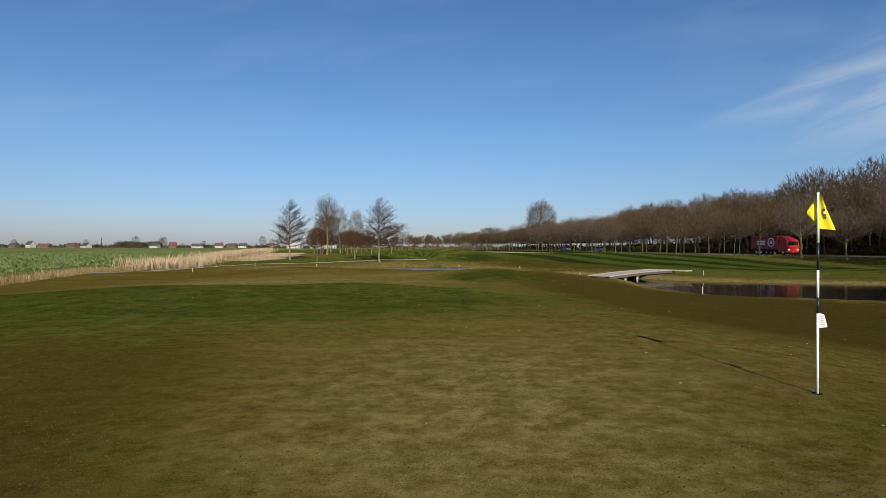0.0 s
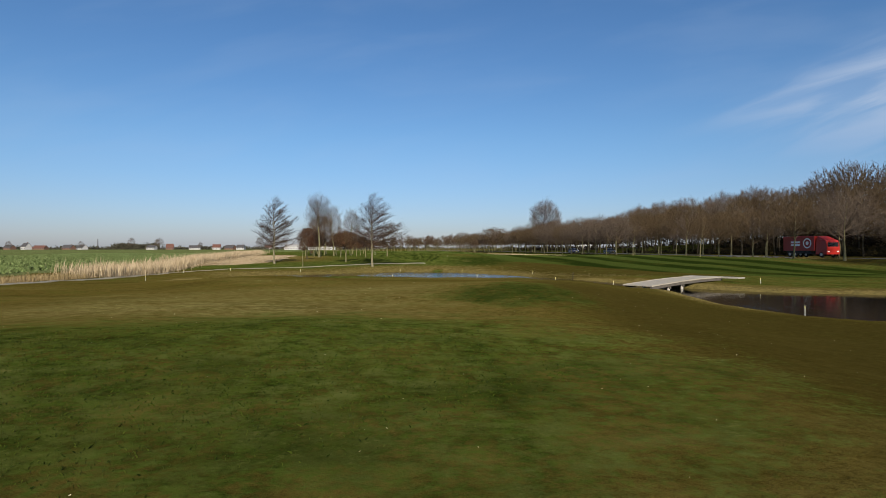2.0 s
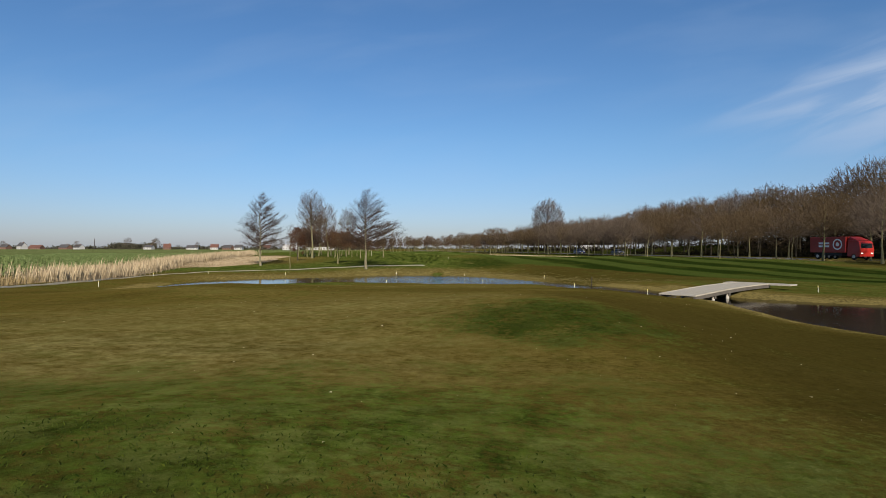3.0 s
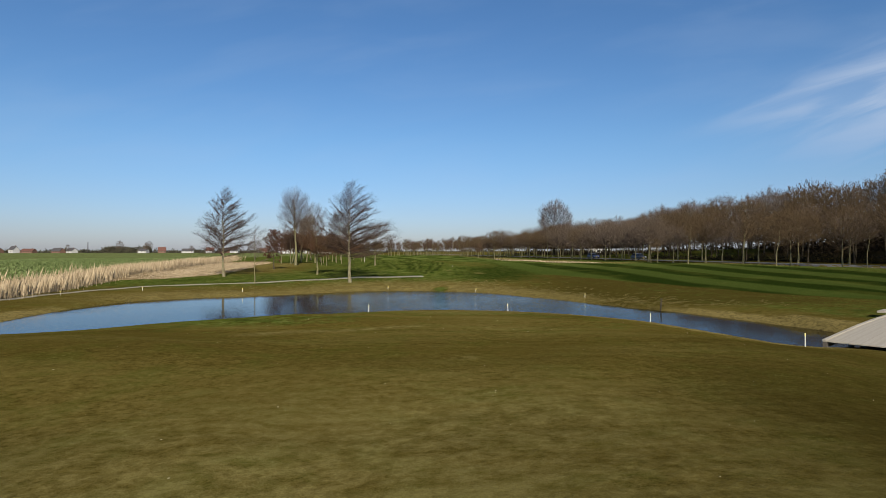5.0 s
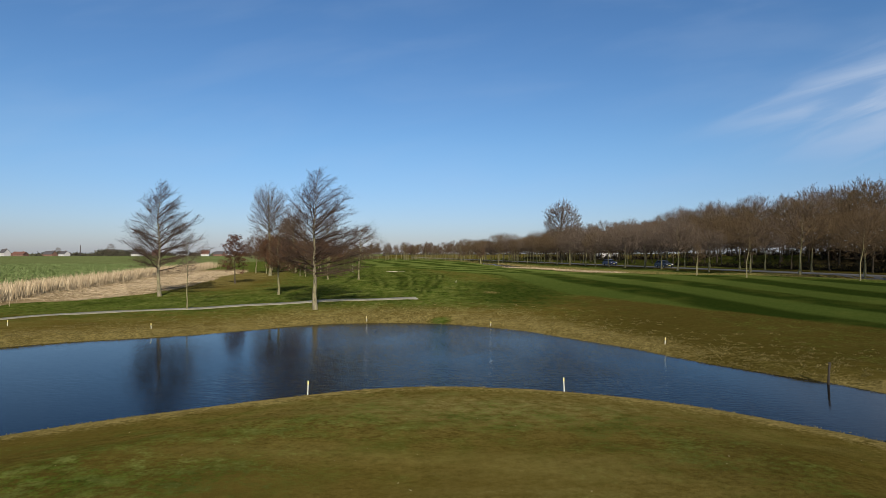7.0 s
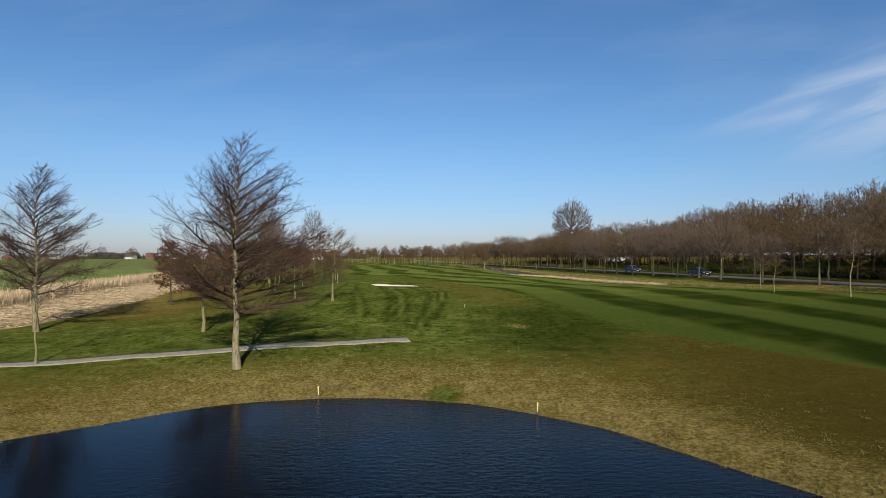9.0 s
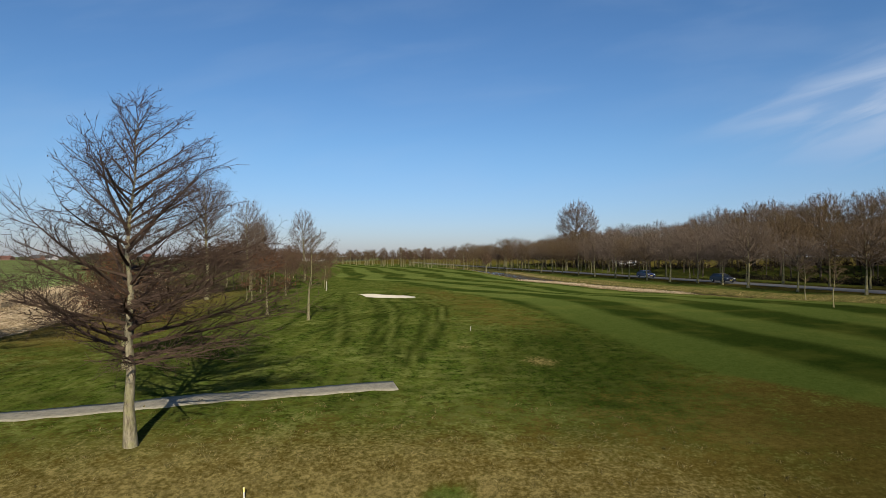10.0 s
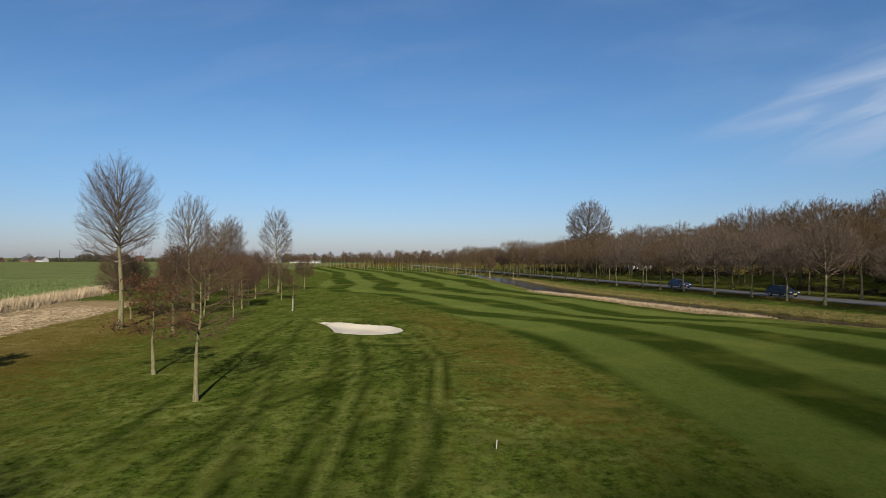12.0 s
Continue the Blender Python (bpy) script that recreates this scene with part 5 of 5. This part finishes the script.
# ---- bridge ----
def build_bridge():
    a, b = Vector((14.25, 53.7, 0)), Vector((22.85, 61.1, 0))
    d = b - a
    length, turn = d.length, math.degrees(math.atan2(d.y, d.x))
    br = empty("bridge", pose(a.x, a.y, -1.02, 0, 0, turn), "low weathered wooden footbridge without railings over the water", "bridge")
    n, width = 60, 2.4
    step = length / n
    pm = box("plank", step * 0.93, width, 0.055, M_DECK, 0.006)

    def rise(s):
        return 0.30 * math.sin(math.pi * 0.60 * s) - 0.10
    for k in range(n):
        s = (k + 0.5) / n
        o = part("plank", pm, br, loc=(s * length, arng.uniform(-0.02, 0.02), rise(s)))
        o.rotation_euler = (0, -math.atan2(rise(s + 0.02) - rise(s - 0.02), 0.04 * length), arng.uniform(-0.006, 0.006))
    for side in (-1, 1):
        v, f = [], []
        for k in range(13):
            s = k / 12
            for dz in (-0.24, -0.03):
                for dy in (-0.07, 0.07):
                    v.append((s * length, side * 1.12 + dy, rise(s) + dz))
            if k:
                p, q = (k - 1) * 4, k * 4
                f += [(p, q, q + 1, p + 1), (p + 2, p + 3, q + 3, q + 2), (p, p + 2, q + 2, q), (p + 1, q + 1, q + 3, p + 3)]
        f += [(0, 1, 3, 2), (48, 50, 51, 49)]
        part("beam", mesh_of("beam", v, f, M_BEAM), br, "dark timber side beam")
        v, f = [], []
        for k in range(25):
            s = k / 24
            for dz in (0.0, 0.06):
                for dy in (-0.06, 0.06):
                    v.append((s * length, side * 1.14 + dy, rise(s) + dz))
            if k:
                p, q = (k - 1) * 4, k * 4
                f += [(p, q, q + 1, p + 1), (p + 2, p + 3, q + 3, q + 2), (p, p + 2, q + 2, q), (p + 1, q + 1, q + 3, p + 3)]
        f += [(0, 1, 3, 2), (96, 98, 99, 97)]
        part("kerb", mesh_of("kerb", v, f, M_DECK), br, "pale timber edge strip")
    part("landing", box("landing", 1.3, 4.7, 0.10, M_DECK, 0.01, (length + 0.3, -0.3, rise(1.0) - 0.005)), br, "wider landing slab at the far bank")
    pier = tube("pier", 0.12, 0.11, -1.5, 0.0, M_POST)
    for s in (0.24, 0.42):
        for y in (-1.0, 1.0):
            part("pier", pier, br, loc=(s * length, y, rise(s) - 0.24))
        part("crossbeam", box("crossbeam", 0.16, 2.35, 0.18, M_BEAM, 0.01), br, loc=(s * length, 0, rise(s) - 0.33))


build_bridge()


# ---- flagstick and stakes ----
# near-black that stands for the shade inside the hole
M_CUP_SHADE = simple("cup shade", (0.006, 0.005, 0.003), (0.016, 0.013, 0.008), 30, 1.0, 0.0)

def build_flag():
    x, y = 3.96, 6.21
    fl = empty("golf_flag", pose(x, y, ground_z(x, y)), "black and white striped flagstick with yellow flag in its hole", "golf flag")
    cuts = [(-0.05, 0.85, 0), (0.85, 1.02, 1), (1.02, 1.31, 0), (1.31, 1.60, 1), (1.60, 2.13, 0)]
    for lo, hi, dark in cuts:
        part("pole_section", tube("pole_section", 0.0125, 0.0125, lo, hi, M_BLACK if dark else M_WHITE, 12), fl, "black band" if dark else "white band")
    # flag: triangular cloth with a fold that hangs back past the pole
    v, f, n = [], [], 14
    for i in range(n + 1):
        s = i / n
        for j in range(11):
            h = j / 10
            top, low = 2.12 - 0.04 * s, 1.75 - 0.02 * s
            z = low + (top - low) * h
            reach = 0.138 * s * (1 - 0.93 * h ** 1.1)
            wave = 0.022 * math.sin(s * 6 + h * 2.5) * s
            v.append((reach, -0.016 + wave - 0.05 * s, z))
    for i in range(n):
        for j in range(10):
            a = i * 11 + j
            f.append((a, a + 11, a + 12, a + 1))
    cloth = part("flag", mesh_of("flag", v, f, M_FLAG, True), fl, "yellow pennant stirring in the wind")
    back = []
    fb = []
    for i in range(9):
        s = i / 8
        for j in range(11):
            h = j / 10
            z = 1.81 + 0.25 * h
            back.append((-0.088 * s * (1 - abs(2 * h - 0.9)) ** 0.9 if 0 < h < 0.95 else 0.0, 0.015 + 0.05 * s + 0.01 * math.sin(6 * s), z))
    for i in range(8):
        for j in range(10):
            a = i * 11 + j
            fb.append((a, a + 1, a + 12, a + 11))
    part("flag_fold", mesh_of("flag_fold", back, fb, M_FLAG, True), fl, "fold of yellow cloth behind the pole")
    for k, (px, pz, w, h) in enumerate(((0.040, 1.945, 0.040, 0.028), (0.045, 1.915, 0.046, 0.022), (0.050, 1.887, 0.044, 0.022), (0.052, 1.864, 0.028, 0.018), (0.040, 1.967, 0.018, 0.016))):
        part("emblem", box("emblem", w, 0.004, h, M_INK if k != 1 else M_TAG, 0.004, (px, -0.052, pz)), fl, "small dark printed shape")
    # small white tag
    tv = [(0.0, -0.016, 0.70), (0.085, -0.03, 0.71), (0.05, -0.03, 0.84), (0.0, -0.016, 0.86), (0.0, -0.012, 0.70), (0.085, -0.026, 0.71), (0.05, -0.026, 0.84), (0.0, -0.012, 0.86)]
    tag = part("tag", mesh_of("tag", tv, [(0, 1, 2, 3), (7, 6, 5, 4), (0, 4, 5, 1), (1, 5, 6, 2), (2, 6, 7, 3), (3, 7, 4, 0)], M_TAG), fl, "white cloth tag with lines of red print")
    for k in range(5):
        part("print_line", box("print_line", 0.045 - 0.004 * k, 0.003, 0.009, M_PINK, 0, (0.036 - 0.002 * k, -0.0285, 0.735 + 0.021 * k)), tag)
    # no recess is cut: the cup's shade is painted on a flat disc
    part("hole", tube("hole", 0.052, 0.052, 0.001, 0.004, M_CUP_SHADE, 20, False), fl, "flat dark disc as the shaded cup")


build_flag()


def stake_thing(x, y, h, label, tilt=0.0, top=True, mat=None):
    s = empty("stake", pose(x, y, ground_z(x, y), tilt, tilt * 0.7, 20), label, "stake", "white hazard stakes along the water")
    part("post", box("post", 0.032, 0.026, h + 0.15, mat or M_STAKE, 0.005, (0, 0, h / 2 - 0.07)), s)
    if top:
        part("cap", box("cap", 0.036, 0.030, 0.11, M_STAKE_Y, 0.005, (0, 0, h - 0.06)), s, "yellow painted top")


for x, y, h, tl in ((-4.95, 67.45, 0.45, 2), (3.28, 67.8, 0.45, -2), (9.93, 62.7, 0.45, 3), (12.7, 54.4, 0.5, 0), (2.4, 85.9, 0.32, 3), (-5.7, 88.3, 0.32, -2), (10.15, 77.3, 0.32, 2), (-17.7, 83.3, 0.32, -3),
                   (-26.6, 84.0, 0.34, 2), (-26.2, 62.0, 0.45, 0), (-26.8, 38.3, 0.45, 3), (16.1, 36.5, 0.45, 0), (25.6, 57.8, 0.45, -2), (-19.0, 56.9, 0.45, 12), (-29.8, 77.9, 0.34, 2), (-36.0, 79.8, 0.4, -3)):
    stake_thing(x, y, h, "white stake with a yellow top beside the pond", tl)
for x, y in ((0.75, 108.0),):
    stake_thing(x, y, 0.26, "short grey post in the rough grass", 4, False, M_POST)


M_WET = simple("wet dark timber", (0.012, 0.009, 0.006), (0.035, 0.027, 0.018), 5, 0.7)


def mooring_post(x, y):
    p = empty("mooring_post", pose(x, y, WATER, 3, 2, 0), "dark wooden post standing in the shallow water", "post")
    part("post", tube("post", 0.042, 0.036, -0.6, 0.78, M_WET, 8), p)


mooring_post(13.0, 69.55)

# ---- vehicles on the road ----
M_RED = simple("red lorry paint", (0.27, 0.014, 0.010), (0.34, 0.022, 0.016), 1.5, 0.35, 0.5, 0.03)
M_BLUE = simple("dark blue car paint", (0.008, 0.013, 0.055), (0.012, 0.02, 0.08), 2, 0.3, 0.35, 0.02)
M_DARKCAR = simple("black blue car paint", (0.010, 0.013, 0.022), (0.018, 0.022, 0.034), 2, 0.3, 0.35, 0.02)
M_GLASS = simple("dark car glass", (0.012, 0.015, 0.018), (0.02, 0.025, 0.03), 3, 0.08, 0.6, 0.0)
M_TYRE = simple("tyre rubber", (0.012, 0.012, 0.012), (0.03, 0.03, 0.03), 20, 0.85)
M_RIM = simple("steel rim", (0.32, 0.32, 0.33), (0.45, 0.45, 0.46), 12, 0.35, 0.5, 0.05, metal=0.8)
M_LAMP = simple("lamp glass", (0.75, 0.75, 0.72), (0.85, 0.85, 0.82), 20, 0.15, 0.6, 0.0)
M_CHASSIS = simple("dark chassis", (0.02, 0.02, 0.02), (0.05, 0.05, 0.05), 5, 0.7)


def wheel(parent, x, y, r, w):
    bm = bmesh.new()
    bmesh.ops.create_cone(bm, cap_ends=True, segments=18, radius1=r, radius2=r, depth=w, matrix=Matrix.Rotation(math.pi / 2, 4, "X"))
    bmesh.ops.bevel(bm, geom=[e for e in bm.edges if len(e.link_faces) == 2 and e.calc_face_angle() > 1], offset=r * 0.12, segments=2, affect="EDGES")
    o = part("wheel", bm_mesh("wheel", bm, M_TYRE, True), parent, loc=(x, y, r))
    bm = bmesh.new()
    bmesh.ops.create_cone(bm, cap_ends=True, segments=16, radius1=r * 0.58, radius2=r * 0.5, depth=w * 1.04, matrix=Matrix.Rotation(math.pi / 2, 4, "X"))
    part("rim", bm_mesh("rim", bm, M_RIM), o)


def loft(name, prof, half, mat, inset=0.12, smooth=True):
    """A body from a side outline: full width low down, drawn in towards the roof."""
    n = len(prof)
    zmax, zmin = max(p[1] for p in prof), min(p[1] for p in prof)
    v = []
    for side in (-1, 1):
        for x, z in prof:
            k = (z - zmin) / (zmax - zmin)
            v.append((x, side * half * (1 - inset * max(0, k - 0.45) / 0.55), z))
    f = [tuple(range(n))[::-1], tuple(range(n, 2 * n))] + [(i, (i + 1) % n, n + (i + 1) % n, n + i) for i in range(n)]
    return mesh_of(name, v, f, mat)


def car(name, y, lane, paint, label):
    x = float(road_x(y)) + lane
    c = empty(name, pose(x, y, 0.19, 0, 0, math.degrees(math.atan2(-1, 0.207))), label, "car", "cars on the road")
    body = [(-2.1, 0.30), (2.05, 0.28), (2.14, 0.55), (2.02, 0.74), (1.15, 0.92), (-1.35, 0.98), (-2.05, 0.95), (-2.16, 0.6)]
    part("body", loft("body", body, 0.88, paint, 0.08), c)
    part("cabin", loft("cabin", [(-1.95, 0.93), (1.10, 0.90), (0.35, 1.38), (-0.3, 1.45), (-1.45, 1.42)], 0.80, M_GLASS, 0.22), c, "dark windows")
    part("roof", loft("roof", [(-1.5, 1.40), (0.30, 1.385), (0.0, 1.45), (-0.6, 1.475), (-1.35, 1.45)], 0.66, paint, 0.1), c)
    for wx in (-1.3, 1.35):
        for wy in (-0.80, 0.80):
            wheel(c, wx, wy, 0.31, 0.2)
    for sy in (-0.62, 0.62):
        part("headlight", box("headlight", 0.12, 0.32, 0.13, M_LAMP, 0.03, (2.06, sy, 0.66)), c, "clear headlight")
    part("number_plate", box("number_plate", 0.02, 0.5, 0.11, M_STAKE_Y, 0, (2.15, 0, 0.45)), c)


car("car", 172, -1.35, M_DARKCAR, "black-blue hatchback driving on the road")
car("car", 195, -1.35, M_BLUE, "dark blue hatchback driving on the road")


def lorry(y):
    x = float(road_x(y)) - 1.35
    c = empty("lorry", pose(x, y, 0.19, 0, 0, math.degrees(math.atan2(-1, 0.207))), "red box lorry with a round pale emblem", "lorry")
    part("cargo_box", box("cargo_box", 6.4, 2.45, 2.35, M_RED, 0.05, (-1.9, 0, 2.2)), c, "red cargo box")
    part("cab", loft("cab", [(1.55, 0.5), (3.6, 0.5), (3.65, 1.5), (3.45, 2.5), (3.2, 2.75), (1.6, 2.8)], 1.2, M_RED, 0.06), c, "red driver's cab")
    part("windscreen", box("windscreen", 0.06, 2.0, 0.85, M_GLASS, 0.03, (3.58, 0, 1.95)), c)
    part("spoiler", loft("spoiler", [(1.6, 2.8), (3.1, 2.8), (1.7, 3.35)], 1.05, M_RED, 0.1), c)
    part("chassis", box("chassis", 8.4, 0.9, 0.3, M_CHASSIS, 0.02, (-0.9, 0, 0.75)), c)
    part("side_guard", box("side_guard", 3.2, 2.3, 0.35, M_CHASSIS, 0.03, (-1.0, 0, 0.75)), c)
    for wx in (2.6, -2.6, -3.7):
        for wy in (-1.05, 1.05):
            wheel(c, wx, wy, 0.48, 0.3)
    for sy in (-0.85, 0.85):
        part("headlight", box("headlight", 0.08, 0.4, 0.2, M_LAMP, 0.03, (3.63, sy, 0.95)), c, "clear headlight")
    for side in (-1, 1):
        bm = bmesh.new()
        r = [bm.verts.new((math.cos(t) * q - 0.1, side * 1.232, 2.25 + math.sin(t) * q)) for q in (0.62, 0.82) for t in np.linspace(0, 2 * math.pi, 25)[:-1]]
        for k in range(24):
            bm.faces.new((r[k], r[(k + 1) % 24], r[24 + (k + 1) % 24], r[24 + k]))
        bmesh.ops.create_circle(bm, cap_ends=True, segments=16, radius=0.3, matrix=Matrix.Translation((-0.1, side * 1.232, 2.25)) @ Matrix.Rotation(math.pi / 2, 4, "X"))
        part("emblem", bm_mesh("emblem", bm, M_TAG), c, "pale ring emblem")
        for k in range(2):
            part("print_bar", box("print_bar", 1.9, 0.012, 0.28, M_TAG, 0, (-2.5, side * 1.232, 2.42 - 0.45 * k)), c, "pale bar of print")


lorry(105)

# ---- far houses, barns and trees on the plain ----
ROOF_D = simple("dark roof tiles", (0.045, 0.042, 0.045), (0.09, 0.085, 0.085), 0.6, 0.85)
ROOF_R = simple("red roof tiles", (0.10, 0.046, 0.034), (0.15, 0.068, 0.050), 0.6, 0.85)
WALL_W = simple("white house wall", (0.40, 0.39, 0.37), (0.52, 0.51, 0.49), 0.5, 0.9)
WALL_B = simple("brick house wall", (0.14, 0.078, 0.052), (0.21, 0.12, 0.085), 0.8, 0.9)
M_PANE = simple("house pane", (0.03, 0.035, 0.045), (0.06, 0.07, 0.085), 2, 0.15, 0.6, 0.0)


def house(x, y, w, d, h, ridge, roof, wall, label, turn=0.0, cat="house"):
    t = empty(cat.replace(" ", "_"), pose(x, y, ground_z(x, y) - 0.05, 0, 0, turn), label, cat, "houses on the horizon")
    gv = [(-w / 2, -d / 2, 0), (w / 2, -d / 2, 0), (w / 2, d / 2, 0), (-w / 2, d / 2, 0), (-w / 2, -d / 2, h), (w / 2, -d / 2, h), (w / 2, d / 2, h), (-w / 2, d / 2, h), (-w / 2, 0, h + ridge), (w / 2, 0, h + ridge)]
    part("wall", mesh_of("wall", gv, [(0, 1, 5, 4), (1, 2, 6, 9, 5), (2, 3, 7, 6), (3, 0, 4, 8, 7), (4, 5, 9, 8), (6, 7, 8, 9)], wall), t)
    e, q = 0.35, 0.22
    rv = []
    for zz in (0.02, q):
        rv += [(-w / 2 - e, -d / 2 - e, h - e * ridge / (d / 2) + zz), (w / 2 + e, -d / 2 - e, h - e * ridge / (d / 2) + zz), (w / 2 + e, 0, h + ridge + zz), (-w / 2 - e, 0, h + ridge + zz),
               (-w / 2 - e, d / 2 + e, h - e * ridge / (d / 2) + zz), (w / 2 + e, d / 2 + e, h - e * ridge / (d / 2) + zz)]
    rf = [(6, 7, 8, 9), (9, 8, 11, 10), (3, 2, 1, 0), (4, 5, 2, 3), (0, 1, 7, 6), (5, 4, 10, 11), (1, 2, 8, 7), (2, 5, 11, 8), (0, 6, 9, 3), (3, 9, 10, 4)]
    rf_ob = part("roof", mesh_of("roof", rv, rf, roof), t)
    if cat == "house":
        part("chimney", box("chimney", 0.7, 0.7, 1.5, WALL_B, 0.02, (w * 0.28, 0, h + ridge + 0.45)), rf_ob)
    k = max(2, int(w / 3))
    pm = box("window", 1.1, 0.08, 1.2, M_PANE, 0.01)
    for i in range(k):
        part("window", pm, t, loc=(-w / 2 + w * (i + 0.5) / k, -d / 2 - 0.03, min(1.7, h * 0.6)))


hr = random.Random(4)
for x, y, w, h, rd, roof, wall in ((-470, 650, 11, 3.2, 3.6, ROOF_D, WALL_B), (-445, 640, 8, 4.5, 5.0, ROOF_D, WALL_W), (-433, 645, 15, 2.6, 3.2, ROOF_R, WALL_B), (-412, 660, 14, 3.0, 4.0, ROOF_D, WALL_B),
                                  (-391, 650, 10, 3.0, 3.8, ROOF_D, WALL_W), (-318, 655, 10, 3.2, 3.0, ROOF_D, WALL_W), (-295, 648, 8, 3.5, 4.6, ROOF_R, WALL_B), (-273, 660, 13, 2.8, 3.4, ROOF_D, WALL_W),
                                  (-247, 655, 9, 3.4, 4.2, ROOF_R, WALL_W), (-234, 660, 12, 3.0, 3.6, ROOF_D, WALL_B), (-219, 650, 9, 3.2, 3.8, ROOF_D, WALL_W), (-520, 660, 10, 3.2, 3.8, ROOF_R, WALL_B),
                                  (-560, 650, 12, 3.2, 3.8, ROOF_D, WALL_W), (-200, 690, 12, 3.2, 3.6, ROOF_R, WALL_W)):
    house(x * 1.3, y * 1.3, w * 1.15, 9, h * 0.95, rd * 1.0, roof, wall, "distant farmhouse with a pitched roof on the horizon", hr.uniform(-25, 25))
for x, y, w in ((-172, 690, 16), (-150, 700, 12), (-132, 688, 18)):
    house(x, y, w, 12, 4.0, 2.2, WALL_W, WALL_W, "distant long white low building", hr.uniform(-8, 8), "barn")
house(74, 316, 9, 8, 2.3, 1.8, WALL_W, WALL_W, "white low building seen between the trunks", -10, "barn")

fb = []
for k in range(260):
    x = hr.choice((hr.uniform(-620, -180), hr.uniform(-373, -326), hr.uniform(-620, -180)))
    big = -375 < x < -322
    fb.append((x * 1.3, 884 + hr.uniform(-8, 25), -0.6, hr.uniform(3, 6), hr.uniform(7.0, 11.0) if big else hr.uniform(2.5, 7.5)))
for k in range(70):
    fb.append((hr.uniform(-190, -90), 760 + hr.uniform(-8, 25), -0.6, hr.uniform(4, 7), hr.uniform(2.5, 6)))
for k in range(190):
    x = hr.uniform(-900, 500)
    fb.append((x, 900 + hr.uniform(-30, 60), -0.6, hr.uniform(6, 12), hr.uniform(3.5, 7)))
tagged(new("far_scrub", clump_mesh("far_scrub", 8, fb, 42000, 1.0, L_FAR, 0.7)), "far hedges and bare scrub along the horizon", "scrub", kind="stuff")
for x, y, sc in ((-345, 665, 0.62), (-318, 670, 0.55), (-312, 662, 0.6), (-402, 668, 0.45), (-268, 665, 0.4), (-480, 664, 0.45), (-170, 560, 0.55), (-150, 570, 0.45), (-118, 430, 0.42), (-128, 445, 0.36)):
    plant(tall[0], x, y, "distant bare tree among the houses", hr.uniform(0, 360), sc * 1.75, "distant bare trees")


def mast(x, y):
    t = empty("chimney_stack", pose(x, y, ground_z(x, y)), "thin tall factory chimney on the horizon", "chimney")
    part("shaft", tube("shaft", 0.7, 0.45, 0, 15, ROOF_D, 10), t)


mast(-490, 851)

# ---- turf blades and litter where the camera passes low ----
bx = nr.uniform(-16, 5, 70000)
by = nr.uniform(10, 24.5, 70000)
bp = np.stack([bx, by], 1)
lushn = np.exp(-(line_dist(COLLAR, bx, by) / 4.6) ** 4)
bp = bp[lushn > nr.uniform(0.35, 0.9, len(bp))]
tagged(blades("grass", bp, nr.uniform(0.012, 0.032, len(bp)), 0.006, M_BLADE_L, 41, 0.9), "longer dark green grass blades of the collar", "grass", kind="stuff")
lit = np.stack([nr.uniform(-12, 12, 500), nr.uniform(4, 64, 500)], 1)
dpl = line_dist(POND, lit[:, 0], lit[:, 1], True)
lit = lit[dpl > 1.5]
tagged(blades("litter", lit, nr.uniform(0.01, 0.03, len(lit)), 0.015, M_DEBRIS, 43, 1.2, 0.7), "scattered pale leaf scraps on the turf", "leaf litter", kind="stuff")
bp = np.stack([nr.uniform(-7, 9, 80000), 2.0 + 9.0 * nr.uniform(0, 1, 80000) ** 1.4], 1)
tagged(blades("grass", bp, nr.uniform(0.005, 0.012, len(bp)), 0.005, M_BLADE, 42, 1.0), "close-mown olive and straw grass of the green", "grass", kind="stuff")
